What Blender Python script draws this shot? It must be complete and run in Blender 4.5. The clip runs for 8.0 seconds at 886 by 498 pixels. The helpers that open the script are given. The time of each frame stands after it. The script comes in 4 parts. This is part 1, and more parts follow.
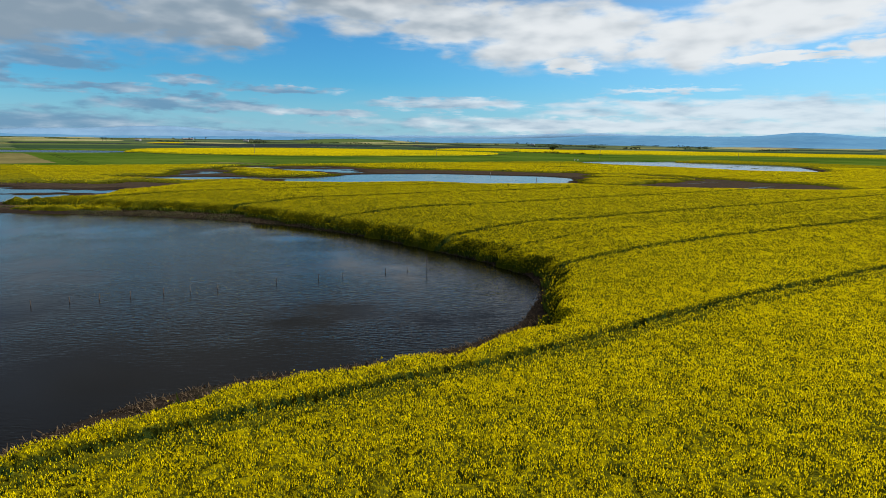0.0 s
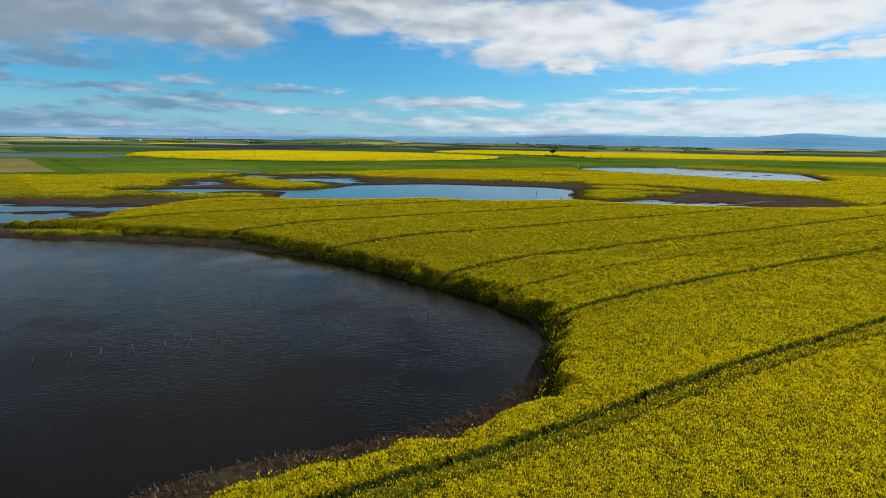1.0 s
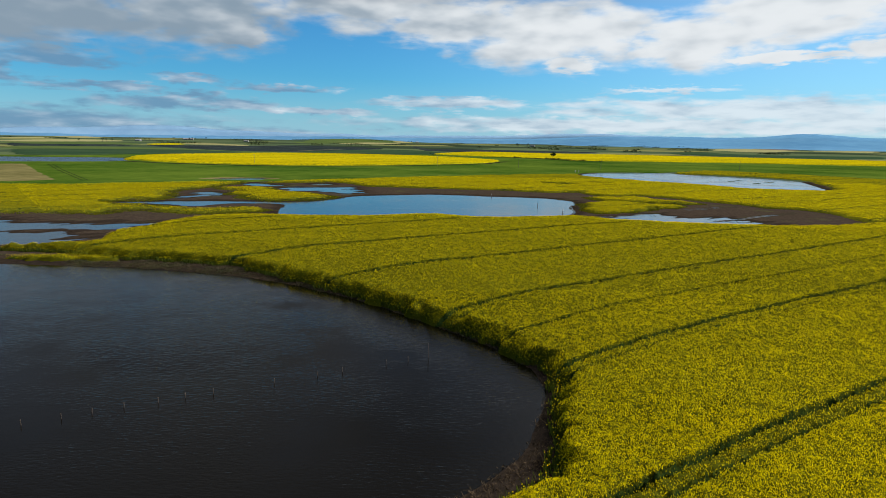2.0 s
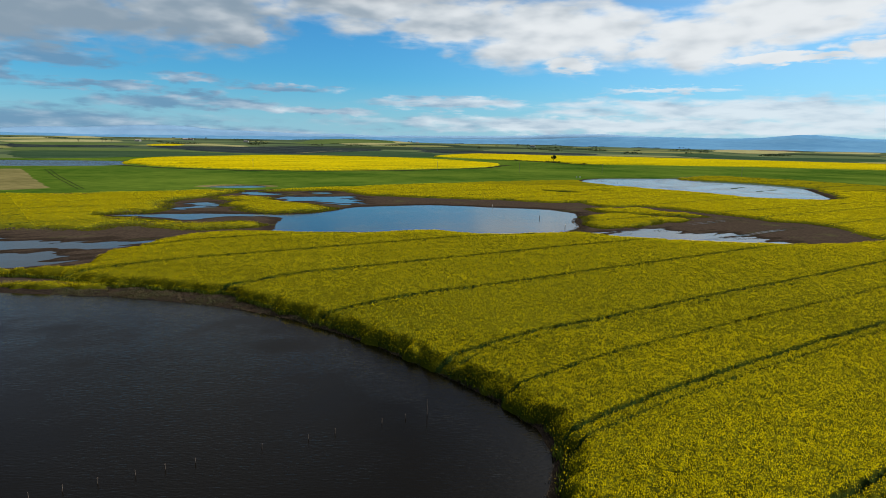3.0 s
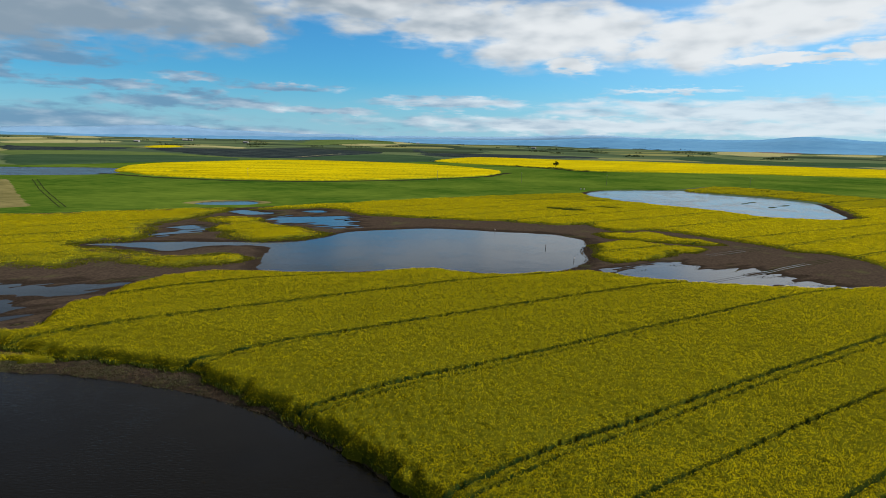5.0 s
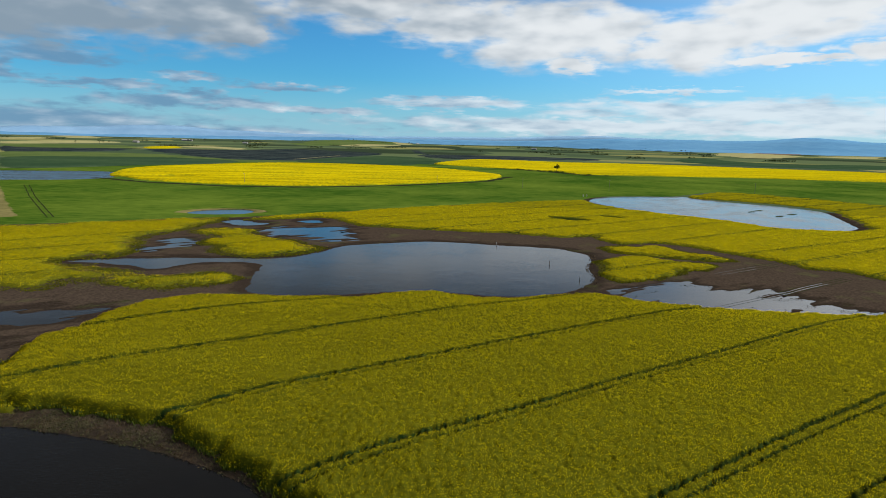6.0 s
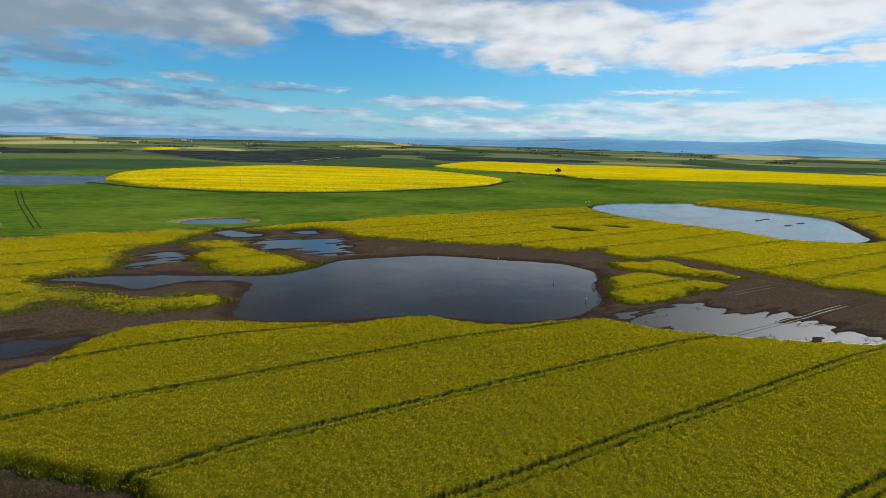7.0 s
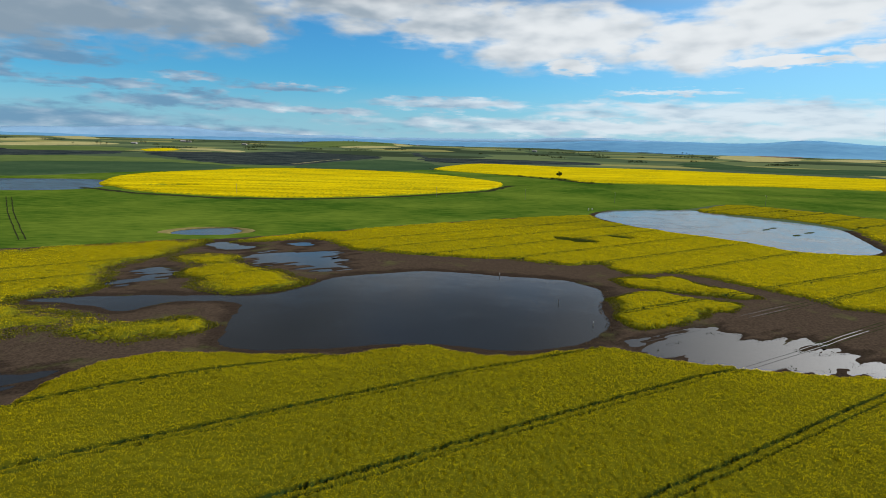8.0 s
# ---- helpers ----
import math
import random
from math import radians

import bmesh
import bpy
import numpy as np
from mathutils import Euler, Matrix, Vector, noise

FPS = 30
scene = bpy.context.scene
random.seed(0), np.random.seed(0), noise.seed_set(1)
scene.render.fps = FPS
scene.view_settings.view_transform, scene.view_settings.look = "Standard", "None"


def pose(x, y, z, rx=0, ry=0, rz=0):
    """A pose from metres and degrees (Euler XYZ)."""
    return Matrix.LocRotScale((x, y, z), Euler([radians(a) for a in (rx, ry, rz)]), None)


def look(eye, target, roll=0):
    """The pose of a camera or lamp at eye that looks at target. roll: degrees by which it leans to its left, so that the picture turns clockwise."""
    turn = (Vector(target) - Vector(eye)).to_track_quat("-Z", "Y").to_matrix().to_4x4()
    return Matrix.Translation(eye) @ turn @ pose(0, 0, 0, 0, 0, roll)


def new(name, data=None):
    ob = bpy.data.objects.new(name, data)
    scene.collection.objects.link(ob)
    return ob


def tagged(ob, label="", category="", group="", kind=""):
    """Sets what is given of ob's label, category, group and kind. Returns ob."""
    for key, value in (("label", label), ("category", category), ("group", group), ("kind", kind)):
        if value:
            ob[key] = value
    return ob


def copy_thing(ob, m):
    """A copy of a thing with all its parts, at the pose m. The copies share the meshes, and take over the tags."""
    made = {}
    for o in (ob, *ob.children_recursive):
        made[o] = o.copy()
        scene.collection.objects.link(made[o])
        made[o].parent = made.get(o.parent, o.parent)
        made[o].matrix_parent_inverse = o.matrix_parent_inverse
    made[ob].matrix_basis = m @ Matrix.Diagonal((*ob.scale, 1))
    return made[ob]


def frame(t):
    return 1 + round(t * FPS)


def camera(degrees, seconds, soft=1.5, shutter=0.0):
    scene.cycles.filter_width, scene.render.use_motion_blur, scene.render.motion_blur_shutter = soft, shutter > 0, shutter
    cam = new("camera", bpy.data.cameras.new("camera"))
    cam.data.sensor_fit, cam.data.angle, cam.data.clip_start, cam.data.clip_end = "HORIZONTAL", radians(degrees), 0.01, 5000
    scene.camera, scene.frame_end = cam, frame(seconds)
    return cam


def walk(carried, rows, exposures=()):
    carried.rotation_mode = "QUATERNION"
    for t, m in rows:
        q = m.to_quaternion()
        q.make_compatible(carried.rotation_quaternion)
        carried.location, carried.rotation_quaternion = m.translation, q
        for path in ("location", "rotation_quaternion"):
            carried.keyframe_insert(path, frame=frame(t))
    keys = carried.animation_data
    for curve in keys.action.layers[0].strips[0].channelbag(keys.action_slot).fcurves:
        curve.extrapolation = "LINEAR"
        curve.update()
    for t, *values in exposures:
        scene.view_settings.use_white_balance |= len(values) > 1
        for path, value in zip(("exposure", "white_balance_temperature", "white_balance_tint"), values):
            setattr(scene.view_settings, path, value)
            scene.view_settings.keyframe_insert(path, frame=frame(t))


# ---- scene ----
cam = camera(74.0, 8.0, soft=0.9)
# seconds, eye x y z, yaw to the left, pitch, roll (degrees)
PATH = [
    (0.0, 0.77, -3.16, 10.44, 1.14, -10.26, 0.78),
    (0.5, 0.69, -2.91, 12.27, 1.14, -10.28, 0.82),
    (1.0, 0.61, -2.55, 14.04, 1.14, -10.30, 0.86),
    (1.5, 0.53, -1.90, 15.77, 1.14, -10.32, 0.91),
    (3.0, 0.33, 2.70, 20.69, 1.14, -10.35, 1.04),
    (3.5, 0.26, 5.15, 22.25, 1.14, -10.36, 1.09),
    (4.0, 0.20, 7.98, 23.79, 1.14, -10.36, 1.13),
    (4.5, 0.14, 11.12, 25.29, 1.15, -10.36, 1.17),
    (6.0, -0.01, 21.48, 29.69, 1.15, -10.35, 1.31),
    (6.5, -0.05, 25.04, 31.13, 1.15, -10.33, 1.35),
    (7.0, -0.10, 28.60, 32.56, 1.15, -10.32, 1.40),
    (7.5, -0.14, 32.21, 33.98, 1.15, -10.31, 1.44),
    (8.0, -0.17, 35.96, 35.41, 1.15, -10.29, 1.48),
]


def gaze(x, y, z, yaw, pitch, roll):
    a, b = radians(yaw), radians(pitch)
    way = Vector((-math.sin(a) * math.cos(b), math.cos(a) * math.cos(b), math.sin(b)))
    eye = Vector((x, y, z))
    return look(eye, eye + way, roll)


walk(cam, [(t, gaze(*row)) for t, *row in PATH])

# ---- daylight ----
SUN_AZ, SUN_EL = 68.0, 31.0
sun_way = Vector((math.sin(radians(SUN_AZ)) * math.cos(radians(SUN_EL)),
                  math.cos(radians(SUN_AZ)) * math.cos(radians(SUN_EL)), math.sin(radians(SUN_EL))))
sun_data = bpy.data.lights.new("sun", "SUN")
sun_data.energy, sun_data.angle, sun_data.color = 3.5, radians(0.53), (1.0, 0.95, 0.86)
sun = new("sun", sun_data)
sun.matrix_world = look(sun_way * 300, (0, 0, 0))
scene.view_settings.exposure = 0.0


class Graph:
    """Short ways to add and join shader nodes."""

    def __init__(self, tree):
        self.tree = tree
        tree.nodes.clear()

    def node(self, kind, ins=(), **props):
        n = self.tree.nodes.new(kind)
        for k, v in props.items():
            setattr(n, k, v)
        for key, v in dict(ins).items():
            self.put(n.inputs[key], v)
        return n

    def put(self, socket, v):
        if isinstance(v, bpy.types.NodeSocket):
            self.tree.links.new(v, socket)
        else:
            socket.default_value = v

    def math(self, op, a, b=0.0, c=0.0, clamp=False):
        n = self.node("ShaderNodeMath", operation=op, use_clamp=clamp)
        for i, v in enumerate((a, b, c)):
            self.put(n.inputs[i], v)
        return n.outputs[0]

    def ramp(self, v, lo, hi, a=0.0, b=1.0):
        n = self.node("ShaderNodeMapRange", {"Value": v, "From Min": lo, "From Max": hi, "To Min": a, "To Max": b},
                      interpolation_type="SMOOTHSTEP")
        return n.outputs[0]

    def mix(self, f, a, b, blend="MIX"):
        n = self.node("ShaderNodeMix", data_type="RGBA", blend_type=blend)
        for i, v in ((0, f), (6, a), (7, b)):
            self.put(n.inputs[i], (*v, 1.0) if isinstance(v, tuple) and len(v) == 3 else v)
        return n.outputs[2]

    def noise(self, co, scale, detail=4.0, rough=0.55, distort=0.0):
        n = self.node("ShaderNodeTexNoise", {"Vector": co, "Scale": scale, "Detail": detail, "Roughness": rough,
                                             "Distortion": distort})
        return n.outputs[0]

    def scaled(self, co, v):
        n = self.node("ShaderNodeVectorMath", operation="MULTIPLY")
        self.put(n.inputs[0], co)
        n.inputs[1].default_value = v
        return n.outputs[0]


# cloud heaps: azimuth and height above the horizon in degrees, half widths
HEAPS = [(-34.7, 10.4, 8.5, 3.6), (-23.1, 11.0, 8.5, 3.4), (-19.9, 8.9, 3.0, 1.1), (-9.0, 12.5, 9.5, 2.6),
         (-0.7, 11.0, 7.1, 2.3), (8.7, 9.7, 8.2, 3.0), (10.4, 7.2, 2.8, 0.9), (20.9, 8.8, 5.3, 2.4),
         (28.3, 10.8, 8.5, 2.4), (33.7, 7.6, 2.6, 0.9), (28.2, 7.2, 5.6, 0.45)]
SHEETS = [(-23.4, 3.6, 2.8, 0.6), (-27.0, 2.9, 5.2, 0.7), (-20.7, 3.0, 4.6, 0.6), (-37.3, 4.9, 1.6, 1.1),
          (-33.6, 6.1, 4.6, 0.7), (-24.2, 5.0, 3.7, 0.42), (-0.5, 3.6, 8.6, 0.6),
          (24.4, 3.1, 19.0, 1.2), (15.3, 1.7, 30.0, 0.9), (32.6, 2.4, 8.0, 1.6), (-34.0, 1.1, 12.0, 1.2),
          (-25.8, 0.5, 14.0, 0.8), (-30.6, 4.1, 6.5, 0.45), (-15.6, 4.5, 5.5, 0.4), (-12.6, 2.6, 7.0, 0.4), (-36.1, 7.5, 5.0, 0.5),
          (19.9, 4.8, 6.0, 0.3)]


def make_sky():
    world = bpy.data.worlds.new("sky")
    scene.world = world
    world.use_nodes = True
    g = Graph(world.node_tree)
    sky = g.node("ShaderNodeTexSky", sky_type="NISHITA", sun_disc=False, sun_elevation=radians(SUN_EL),
                 sun_rotation=radians(SUN_AZ), altitude=200.0, air_density=1.0, dust_density=0.35, ozone_density=2.5)
    co = g.node("ShaderNodeTexCoord").outputs["Generated"]
    sep = g.node("ShaderNodeSeparateXYZ", {0: co})
    x, y, z = sep.outputs
    az = g.math("MULTIPLY", g.math("ARCTAN2", x, y), 180 / math.pi)
    el = g.math("MULTIPLY", g.math("ARCSINE", z), 180 / math.pi)
    flat = g.node("ShaderNodeCombineXYZ", {"X": g.math("MULTIPLY", az, 0.115), "Y": g.math("MULTIPLY", el, 0.30), "Z": 1.7}).outputs[0]
    fine = g.node("ShaderNodeCombineXYZ", {"X": g.math("MULTIPLY", az, 0.16), "Y": g.math("MULTIPLY", el, 0.75), "Z": 4.2}).outputs[0]
    high = g.math("ADD", g.math("MAXIMUM", z, 0.0), 0.18)
    dome = g.node("ShaderNodeCombineXYZ", {"X": g.math("DIVIDE", x, high), "Y": g.math("DIVIDE", y, high), "Z": 0.3}).outputs[0]
    puff = g.noise(flat, 2.1, 5.0, 0.42, 0.15)
    wisp = g.noise(fine, 1.6, 5.0, 0.52, 0.3)
    deck = g.noise(dome, 1.5, 6.0, 0.55, 0.2)

    # loose, torn outlines
    wide_az = g.math("ADD", az, g.math("MULTIPLY", g.math("SUBTRACT", g.noise(flat, 5.0, 3.0, 0.45), 0.5), 6.0))
    wide_el = g.math("ADD", el, g.math("MULTIPLY", g.math("SUBTRACT", g.noise(fine, 3.1, 4.0, 0.55), 0.5), 1.5))

    def heap(rows):
        best = -1.0
        for a, e, ra, re in rows:
            u = g.math("DIVIDE", g.math("SUBTRACT", wide_az, a), ra)
            v = g.math("DIVIDE", g.math("SUBTRACT", wide_el, e), re)
            r = g.math("SQRT", g.math("ADD", g.math("MULTIPLY", u, u), g.math("MULTIPLY", v, v)))
            best = g.math("MAXIMUM", g.math("SUBTRACT", 1.0, r), best)
        return best

    def cover(rows, tex, push, lo, hi, extra=0.12):
        d = g.math("ADD", g.math("MULTIPLY_ADD", heap(rows), 1.0, extra), g.math("MULTIPLY", g.math("SUBTRACT", tex, 0.5), push))
        return g.ramp(d, lo, hi)

    heaps = cover(HEAPS, puff, 1.5, -0.04, 0.66, 0.30)
    sheets = g.math("MULTIPLY", cover(SHEETS, wisp, 1.8, -0.1, 0.75), 0.85)
    # the deck goes on above and behind the view
    above = g.math("MULTIPLY", g.ramp(el, 11.5, 15.0), g.ramp(deck, 0.25, 0.6, 0.72, 1.0))
    # tops are lit, the undersides are grey; the cloud towards the sun is whiter
    side = g.ramp(az, -40.0, 25.0, 0.0, 1.0)
    tone = g.math("ADD", g.math("MULTIPLY_ADD", g.noise(flat, 2.4, 3.0, 0.42), 0.8, 0.15), g.math("MULTIPLY", side, 0.55))
    heap_col = g.mix(g.ramp(tone, 0.50, 1.2), (0.25, 0.335, 0.42), (0.80, 0.84, 0.87))
    sheet_tone = g.math("ADD", g.math("MULTIPLY", g.noise(fine, 1.7, 4.0, 0.48), 1.2), g.math("MULTIPLY", side, 0.52))
    sheet_col = g.mix(g.ramp(sheet_tone, 0.50, 1.25), (0.145, 0.285, 0.45), (0.76, 0.83, 0.89))
    deck_col = g.mix(g.ramp(g.noise(dome, 2.0, 5.0), 0.25, 0.75), (0.085, 0.098, 0.115), (0.17, 0.19, 0.215))
    # thin cloud is brightest round the sun
    near_sun = g.node("ShaderNodeVectorMath", operation="DOT_PRODUCT")
    g.put(near_sun.inputs[0], co)
    near_sun.inputs[1].default_value = sun_way
    off = g.math("MULTIPLY", g.math("ARCCOSINE", near_sun.outputs["Value"]), 180 / math.pi)
    glow = g.math("POWER", g.ramp(off, 66.0, 0.0), 2.0)
    deck_col = g.mix(1.0, deck_col, g.mix(glow, (0.0, 0.0, 0.0), (9.0, 8.8, 8.5)), "ADD")
    clear = g.mix(1.0, g.mix(1.0, sky.outputs[0], (0.088, 0.088, 0.088), "MULTIPLY"), (0.34, 1.0, 1.42), "MULTIPLY")
    clear = g.mix(g.ramp(el, 6.0, -0.5, 0.0, 0.7), clear, (0.36, 0.58, 0.76))
    # milky haze towards the sun
    clear = g.mix(g.ramp(az, -12.0, 42.0, 0.0, 0.38), clear, (0.50, 0.68, 0.80))
    out = g.mix(sheets, clear, sheet_col)
    out = g.mix(heaps, out, heap_col)
    out = g.mix(above, out, deck_col)
    bg = g.node("ShaderNodeBackground", {"Color": out, "Strength": 1.0})
    o = g.node("ShaderNodeOutputWorld")
    world.node_tree.links.new(bg.outputs[0], o.inputs[0])


make_sky()

# ---- materials ----


def material(name, rough=0.8, spec=0.3):
    m = bpy.data.materials.new(name)
    m.use_nodes = True
    g = Graph(m.node_tree)
    b = g.node("ShaderNodeBsdfPrincipled", {"Roughness": rough, "Specular IOR Level": spec})
    o = g.node("ShaderNodeOutputMaterial")
    m.node_tree.links.new(b.outputs[0], o.inputs[0])
    g.bsdf = b
    g.co = g.node("ShaderNodeNewGeometry").outputs["Position"]
    return m, g


def attr(g, name):
    return g.node("ShaderNodeAttribute", attribute_name=name).outputs["Fac"]


def bump(g, height, strength, distance):
    n = g.node("ShaderNodeBump", {"Height": height, "Strength": strength, "Distance": distance})
    g.put(g.bsdf.inputs["Normal"], n.outputs[0])


def canola_material(name, leaf, petal, fine, share, dull=0.9, lanes=0.0, sheen=0.06):
    """A flowering canopy: petals over leaves, by the field's own bloom."""
    m, g = material(name, 1.0, 0.0)
    # loose petals catch the low light like velvet
    g.bsdf.inputs["Sheen Weight"].default_value = sheen
    g.bsdf.inputs["Sheen Roughness"].default_value = 0.4
    g.bsdf.inputs["Sheen Tint"].default_value = (0.9, 0.70, 0.01, 1.0)
    bloom = attr(g, "bloom")
    speck = g.noise(g.co, fine, 3.0, 0.65)
    broad = g.noise(g.co, 0.05, 4.0, 0.6)
    mid = g.noise(g.co, 0.7, 3.0, 0.6)
    v = g.math("ADD", speck, g.math("MULTIPLY", g.math("SUBTRACT", broad, 0.5), 0.10))
    v = g.math("ADD", v, g.math("MULTIPLY", g.math("SUBTRACT", mid, 0.5), 0.10))
    v = g.math("ADD", v, g.math("MULTIPLY", g.math("SUBTRACT", bloom, 1.0), 0.45))
    f = g.ramp(v, 0.5 - share - 0.10, 0.5 - share + 0.16)
    leaves = g.mix(g.noise(g.co, 5.0, 3.0), leaf, tuple(c * 1.9 for c in leaf))
    petals = g.mix(g.noise(g.co, 9.0, 2.0), petal, tuple(c * 0.72 for c in petal))
    drill = g.ramp(g.noise(g.scaled(g.co, (0.012, 0.12, 1.0)), 1.0, 4.0, 0.6), 0.3, 0.7, dull, 1.0)
    tint = g.node("ShaderNodeCombineColor", {0: drill, 1: drill, 2: drill}).outputs[0]
    crop = g.mix(f, leaves, petals)
    if lanes:
        # crushed plants and wet soil in the wheel tracks, plus painted gap shade
        off = g.math("ABSOLUTE", g.math("SUBTRACT", attr(g, "lane"), 0.7))
        off = g.math("ADD", off, g.math("MULTIPLY", g.math("SUBTRACT", g.noise(g.co, 2.5, 3.0, 0.6), 0.5), 0.30))
        crushed_shade = g.mix(g.noise(g.co, 6.0, 3.0), (0.008, 0.018, 0.005), (0.024, 0.044, 0.009))
        crop = g.mix(g.ramp(off, lanes, lanes * 0.55), crop, crushed_shade)
    g.put(g.bsdf.inputs["Base Color"], g.mix(1.0, crop, tint, "MULTIPLY"))
    bump(g, g.noise(g.co, fine * 1.4, 3.0, 0.6), 0.8, 0.10)
    return m


def cover_material(name, dark, light, scale, rough=0.85, streak=None):
    """Low crops, pasture and scrub: two tones in broad patches with fine grain."""
    m, g = material(name, rough, 0.0)
    broad = g.noise(g.co, scale, 5.0, 0.6)
    co = g.scaled(g.co, (1.0, streak, 1.0)) if streak else g.co
    grain = g.noise(co, scale * 9.0, 4.0, 0.65)
    f = g.ramp(g.math("ADD", g.math("MULTIPLY", broad, 0.6), g.math("MULTIPLY", grain, 0.4)), 0.34, 0.66)
    g.put(g.bsdf.inputs["Base Color"], g.mix(f, dark, light))
    bump(g, grain, 0.5, 0.1 / scale * 0.02)
    return m


def water_material(name, colour, ripple, strength, rough=0.05, swell=0.05, calm=0.42):
    m, g = material(name, rough, 0.5)
    g.bsdf.inputs["IOR"].default_value = 1.333
    silt = g.noise(g.co, 0.09, 3.0)
    g.put(g.bsdf.inputs["Base Color"], g.mix(silt, colour, tuple(c * 1.8 for c in colour)))
    a = g.noise(g.scaled(g.co, (0.5, 1.6, 1.0)), ripple, 3.0, 0.5, 0.6)
    gust = g.ramp(g.noise(g.co, 0.07, 3.0), calm, calm + 0.24)
    bump(g, g.math("MULTIPLY", a, gust), strength, swell)
    return m


def plain_material(name, colour, rough=0.8, grain=6.0, spread=0.35, spec=0.2):
    m, g = material(name, rough, spec)
    n = g.noise(g.co, grain, 4.0, 0.6)
    g.put(g.bsdf.inputs["Base Color"], g.mix(n, tuple(c * (1 - spread) for c in colour), tuple(c * (1 + spread) for c in colour)))
    bump(g, n, 0.3, 0.02)
    return m


def island_material(name, a, b, rough=0.7, thin=0.0):
    """For scattered leaves and flowers: each takes its own tone."""
    m, g = material(name, rough, 0.0)
    r = g.node("ShaderNodeNewGeometry").outputs["Random Per Island"]
    tone = g.mix(r, a, b)
    g.put(g.bsdf.inputs["Base Color"], tone)
    if thin:
        t = g.node("ShaderNodeBsdfTranslucent", {"Color": tone})
        blend = g.node("ShaderNodeMixShader", {0: thin, 1: g.bsdf.outputs[0], 2: t.outputs[0]})
        out = [n for n in g.tree.nodes if n.type == "OUTPUT_MATERIAL"][0]
        g.tree.links.new(blend.outputs[0], out.inputs[0])
    return m


def ground_material():
    m, g = material("earth", 0.9, 0.0)
    wet, green = attr(g, "wet"), attr(g, "green")
    broad, grain = g.noise(g.co, 0.12, 5.0, 0.6), g.noise(g.co, 2.2, 5.0, 0.65)
    dry = g.mix(g.ramp(grain, 0.3, 0.7), (0.030, 0.022, 0.016), (0.057, 0.042, 0.031))
    mud = g.mix(g.ramp(grain, 0.3, 0.7), (0.015, 0.0115, 0.009), (0.034, 0.025, 0.019))
    soil = g.mix(g.ramp(g.math("ADD", wet, g.math("MULTIPLY", g.math("SUBTRACT", broad, 0.5), 0.8)), 0.2, 0.8), dry, mud)
    weeds = g.mix(grain, (0.05, 0.07, 0.018), (0.11, 0.13, 0.035))
    soil = g.mix(g.math("MULTIPLY", g.ramp(broad, 0.55, 0.75), 0.35), soil, weeds)
    # far farmland: a patchwork of crops, each its own tone, greyed with painted haze
    patch = g.node("ShaderNodeTexVoronoi", {"Vector": g.scaled(g.co, (0.75, 1.0, 0.0)), "Scale": 0.0042, "Randomness": 0.9}).outputs["Color"]
    tone = g.node("ShaderNodeSeparateColor", {0: patch}).outputs
    far = g.mix(g.ramp(tone[0], 0.2, 0.8), (0.042, 0.066, 0.040), (0.092, 0.120, 0.056))
    far = g.mix(g.ramp(tone[1], 0.84, 0.88), far, (0.20, 0.19, 0.07))
    far = g.mix(g.ramp(tone[2], 0.80, 0.84), far, (0.018, 0.028, 0.020))
    far = g.mix(g.math("MULTIPLY", g.noise(g.co, 0.012, 5.0, 0.65), 0.5), far, (0.050, 0.072, 0.028))
    g.put(g.bsdf.inputs["Base Color"], g.mix(green, soil, far))
    g.put(g.bsdf.inputs["Roughness"], g.math("SUBTRACT", 0.9, g.math("MULTIPLY", wet, 0.45)))
    bump(g, grain, 0.6, 0.08)
    return m


EARTH = ground_material()
CANOLA_NEAR = canola_material("canola_canopy", (0.039, 0.041, 0.003), (0.29, 0.240, 0.001), 6.0, -0.05, 0.9, 0.33, 0.10)
CANOLA_MID = canola_material("canola_canopy_mid", (0.050, 0.054, 0.005), (0.225, 0.186, 0.002), 3.0, 0.04, 0.85, 0.30)
CANOLA_FAR = canola_material("canola_canopy_far", (0.15, 0.15, 0.006), (0.60, 0.460, 0.003), 0.5, 0.16, 0.55)
PETALS = island_material("canola_petals", (0.84, 0.68, 0.003), (0.62, 0.50, 0.003), 0.7, 0.5)
LEAVES = island_material("canola_leaves", (0.030, 0.046, 0.007), (0.085, 0.108, 0.014), 0.7, 0.3)
THIN_PLANTS = island_material("thin_canola", (0.045, 0.058, 0.010), (0.16, 0.150, 0.006), 0.7, 0.3)
DRY_WEEDS = island_material("dry_weeds", (0.040, 0.028, 0.018), (0.120, 0.085, 0.050))
BANK_WEEDS = island_material("bank_weeds", (0.030, 0.034, 0.014), (0.085, 0.090, 0.038))
WHEAT = cover_material("young_wheat", (0.019, 0.054, 0.006), (0.088, 0.128, 0.016), 0.013, 0.85, 3.0)
# a little distance haze is put into this green as blue
WHEAT_DARK = cover_material("dark_wheat", (0.020, 0.044, 0.022), (0.040, 0.068, 0.032), 0.01, 0.85, 2.0)
PASTURE = cover_material("pasture", (0.050, 0.082, 0.024), (0.090, 0.118, 0.038), 0.006)
# cloud shade and far haze over the valley are put into this colour
SCRUB_AND_SHADE = cover_material("scrub_and_valley_shade", (0.007, 0.012, 0.016), (0.038, 0.049, 0.046), 0.022)
STUBBLE = cover_material("pale_stubble", (0.20, 0.19, 0.085), (0.30, 0.275, 0.13), 0.01)
PLOUGHED = cover_material("ploughed_soil", (0.10, 0.075, 0.06), (0.15, 0.11, 0.085), 0.01)
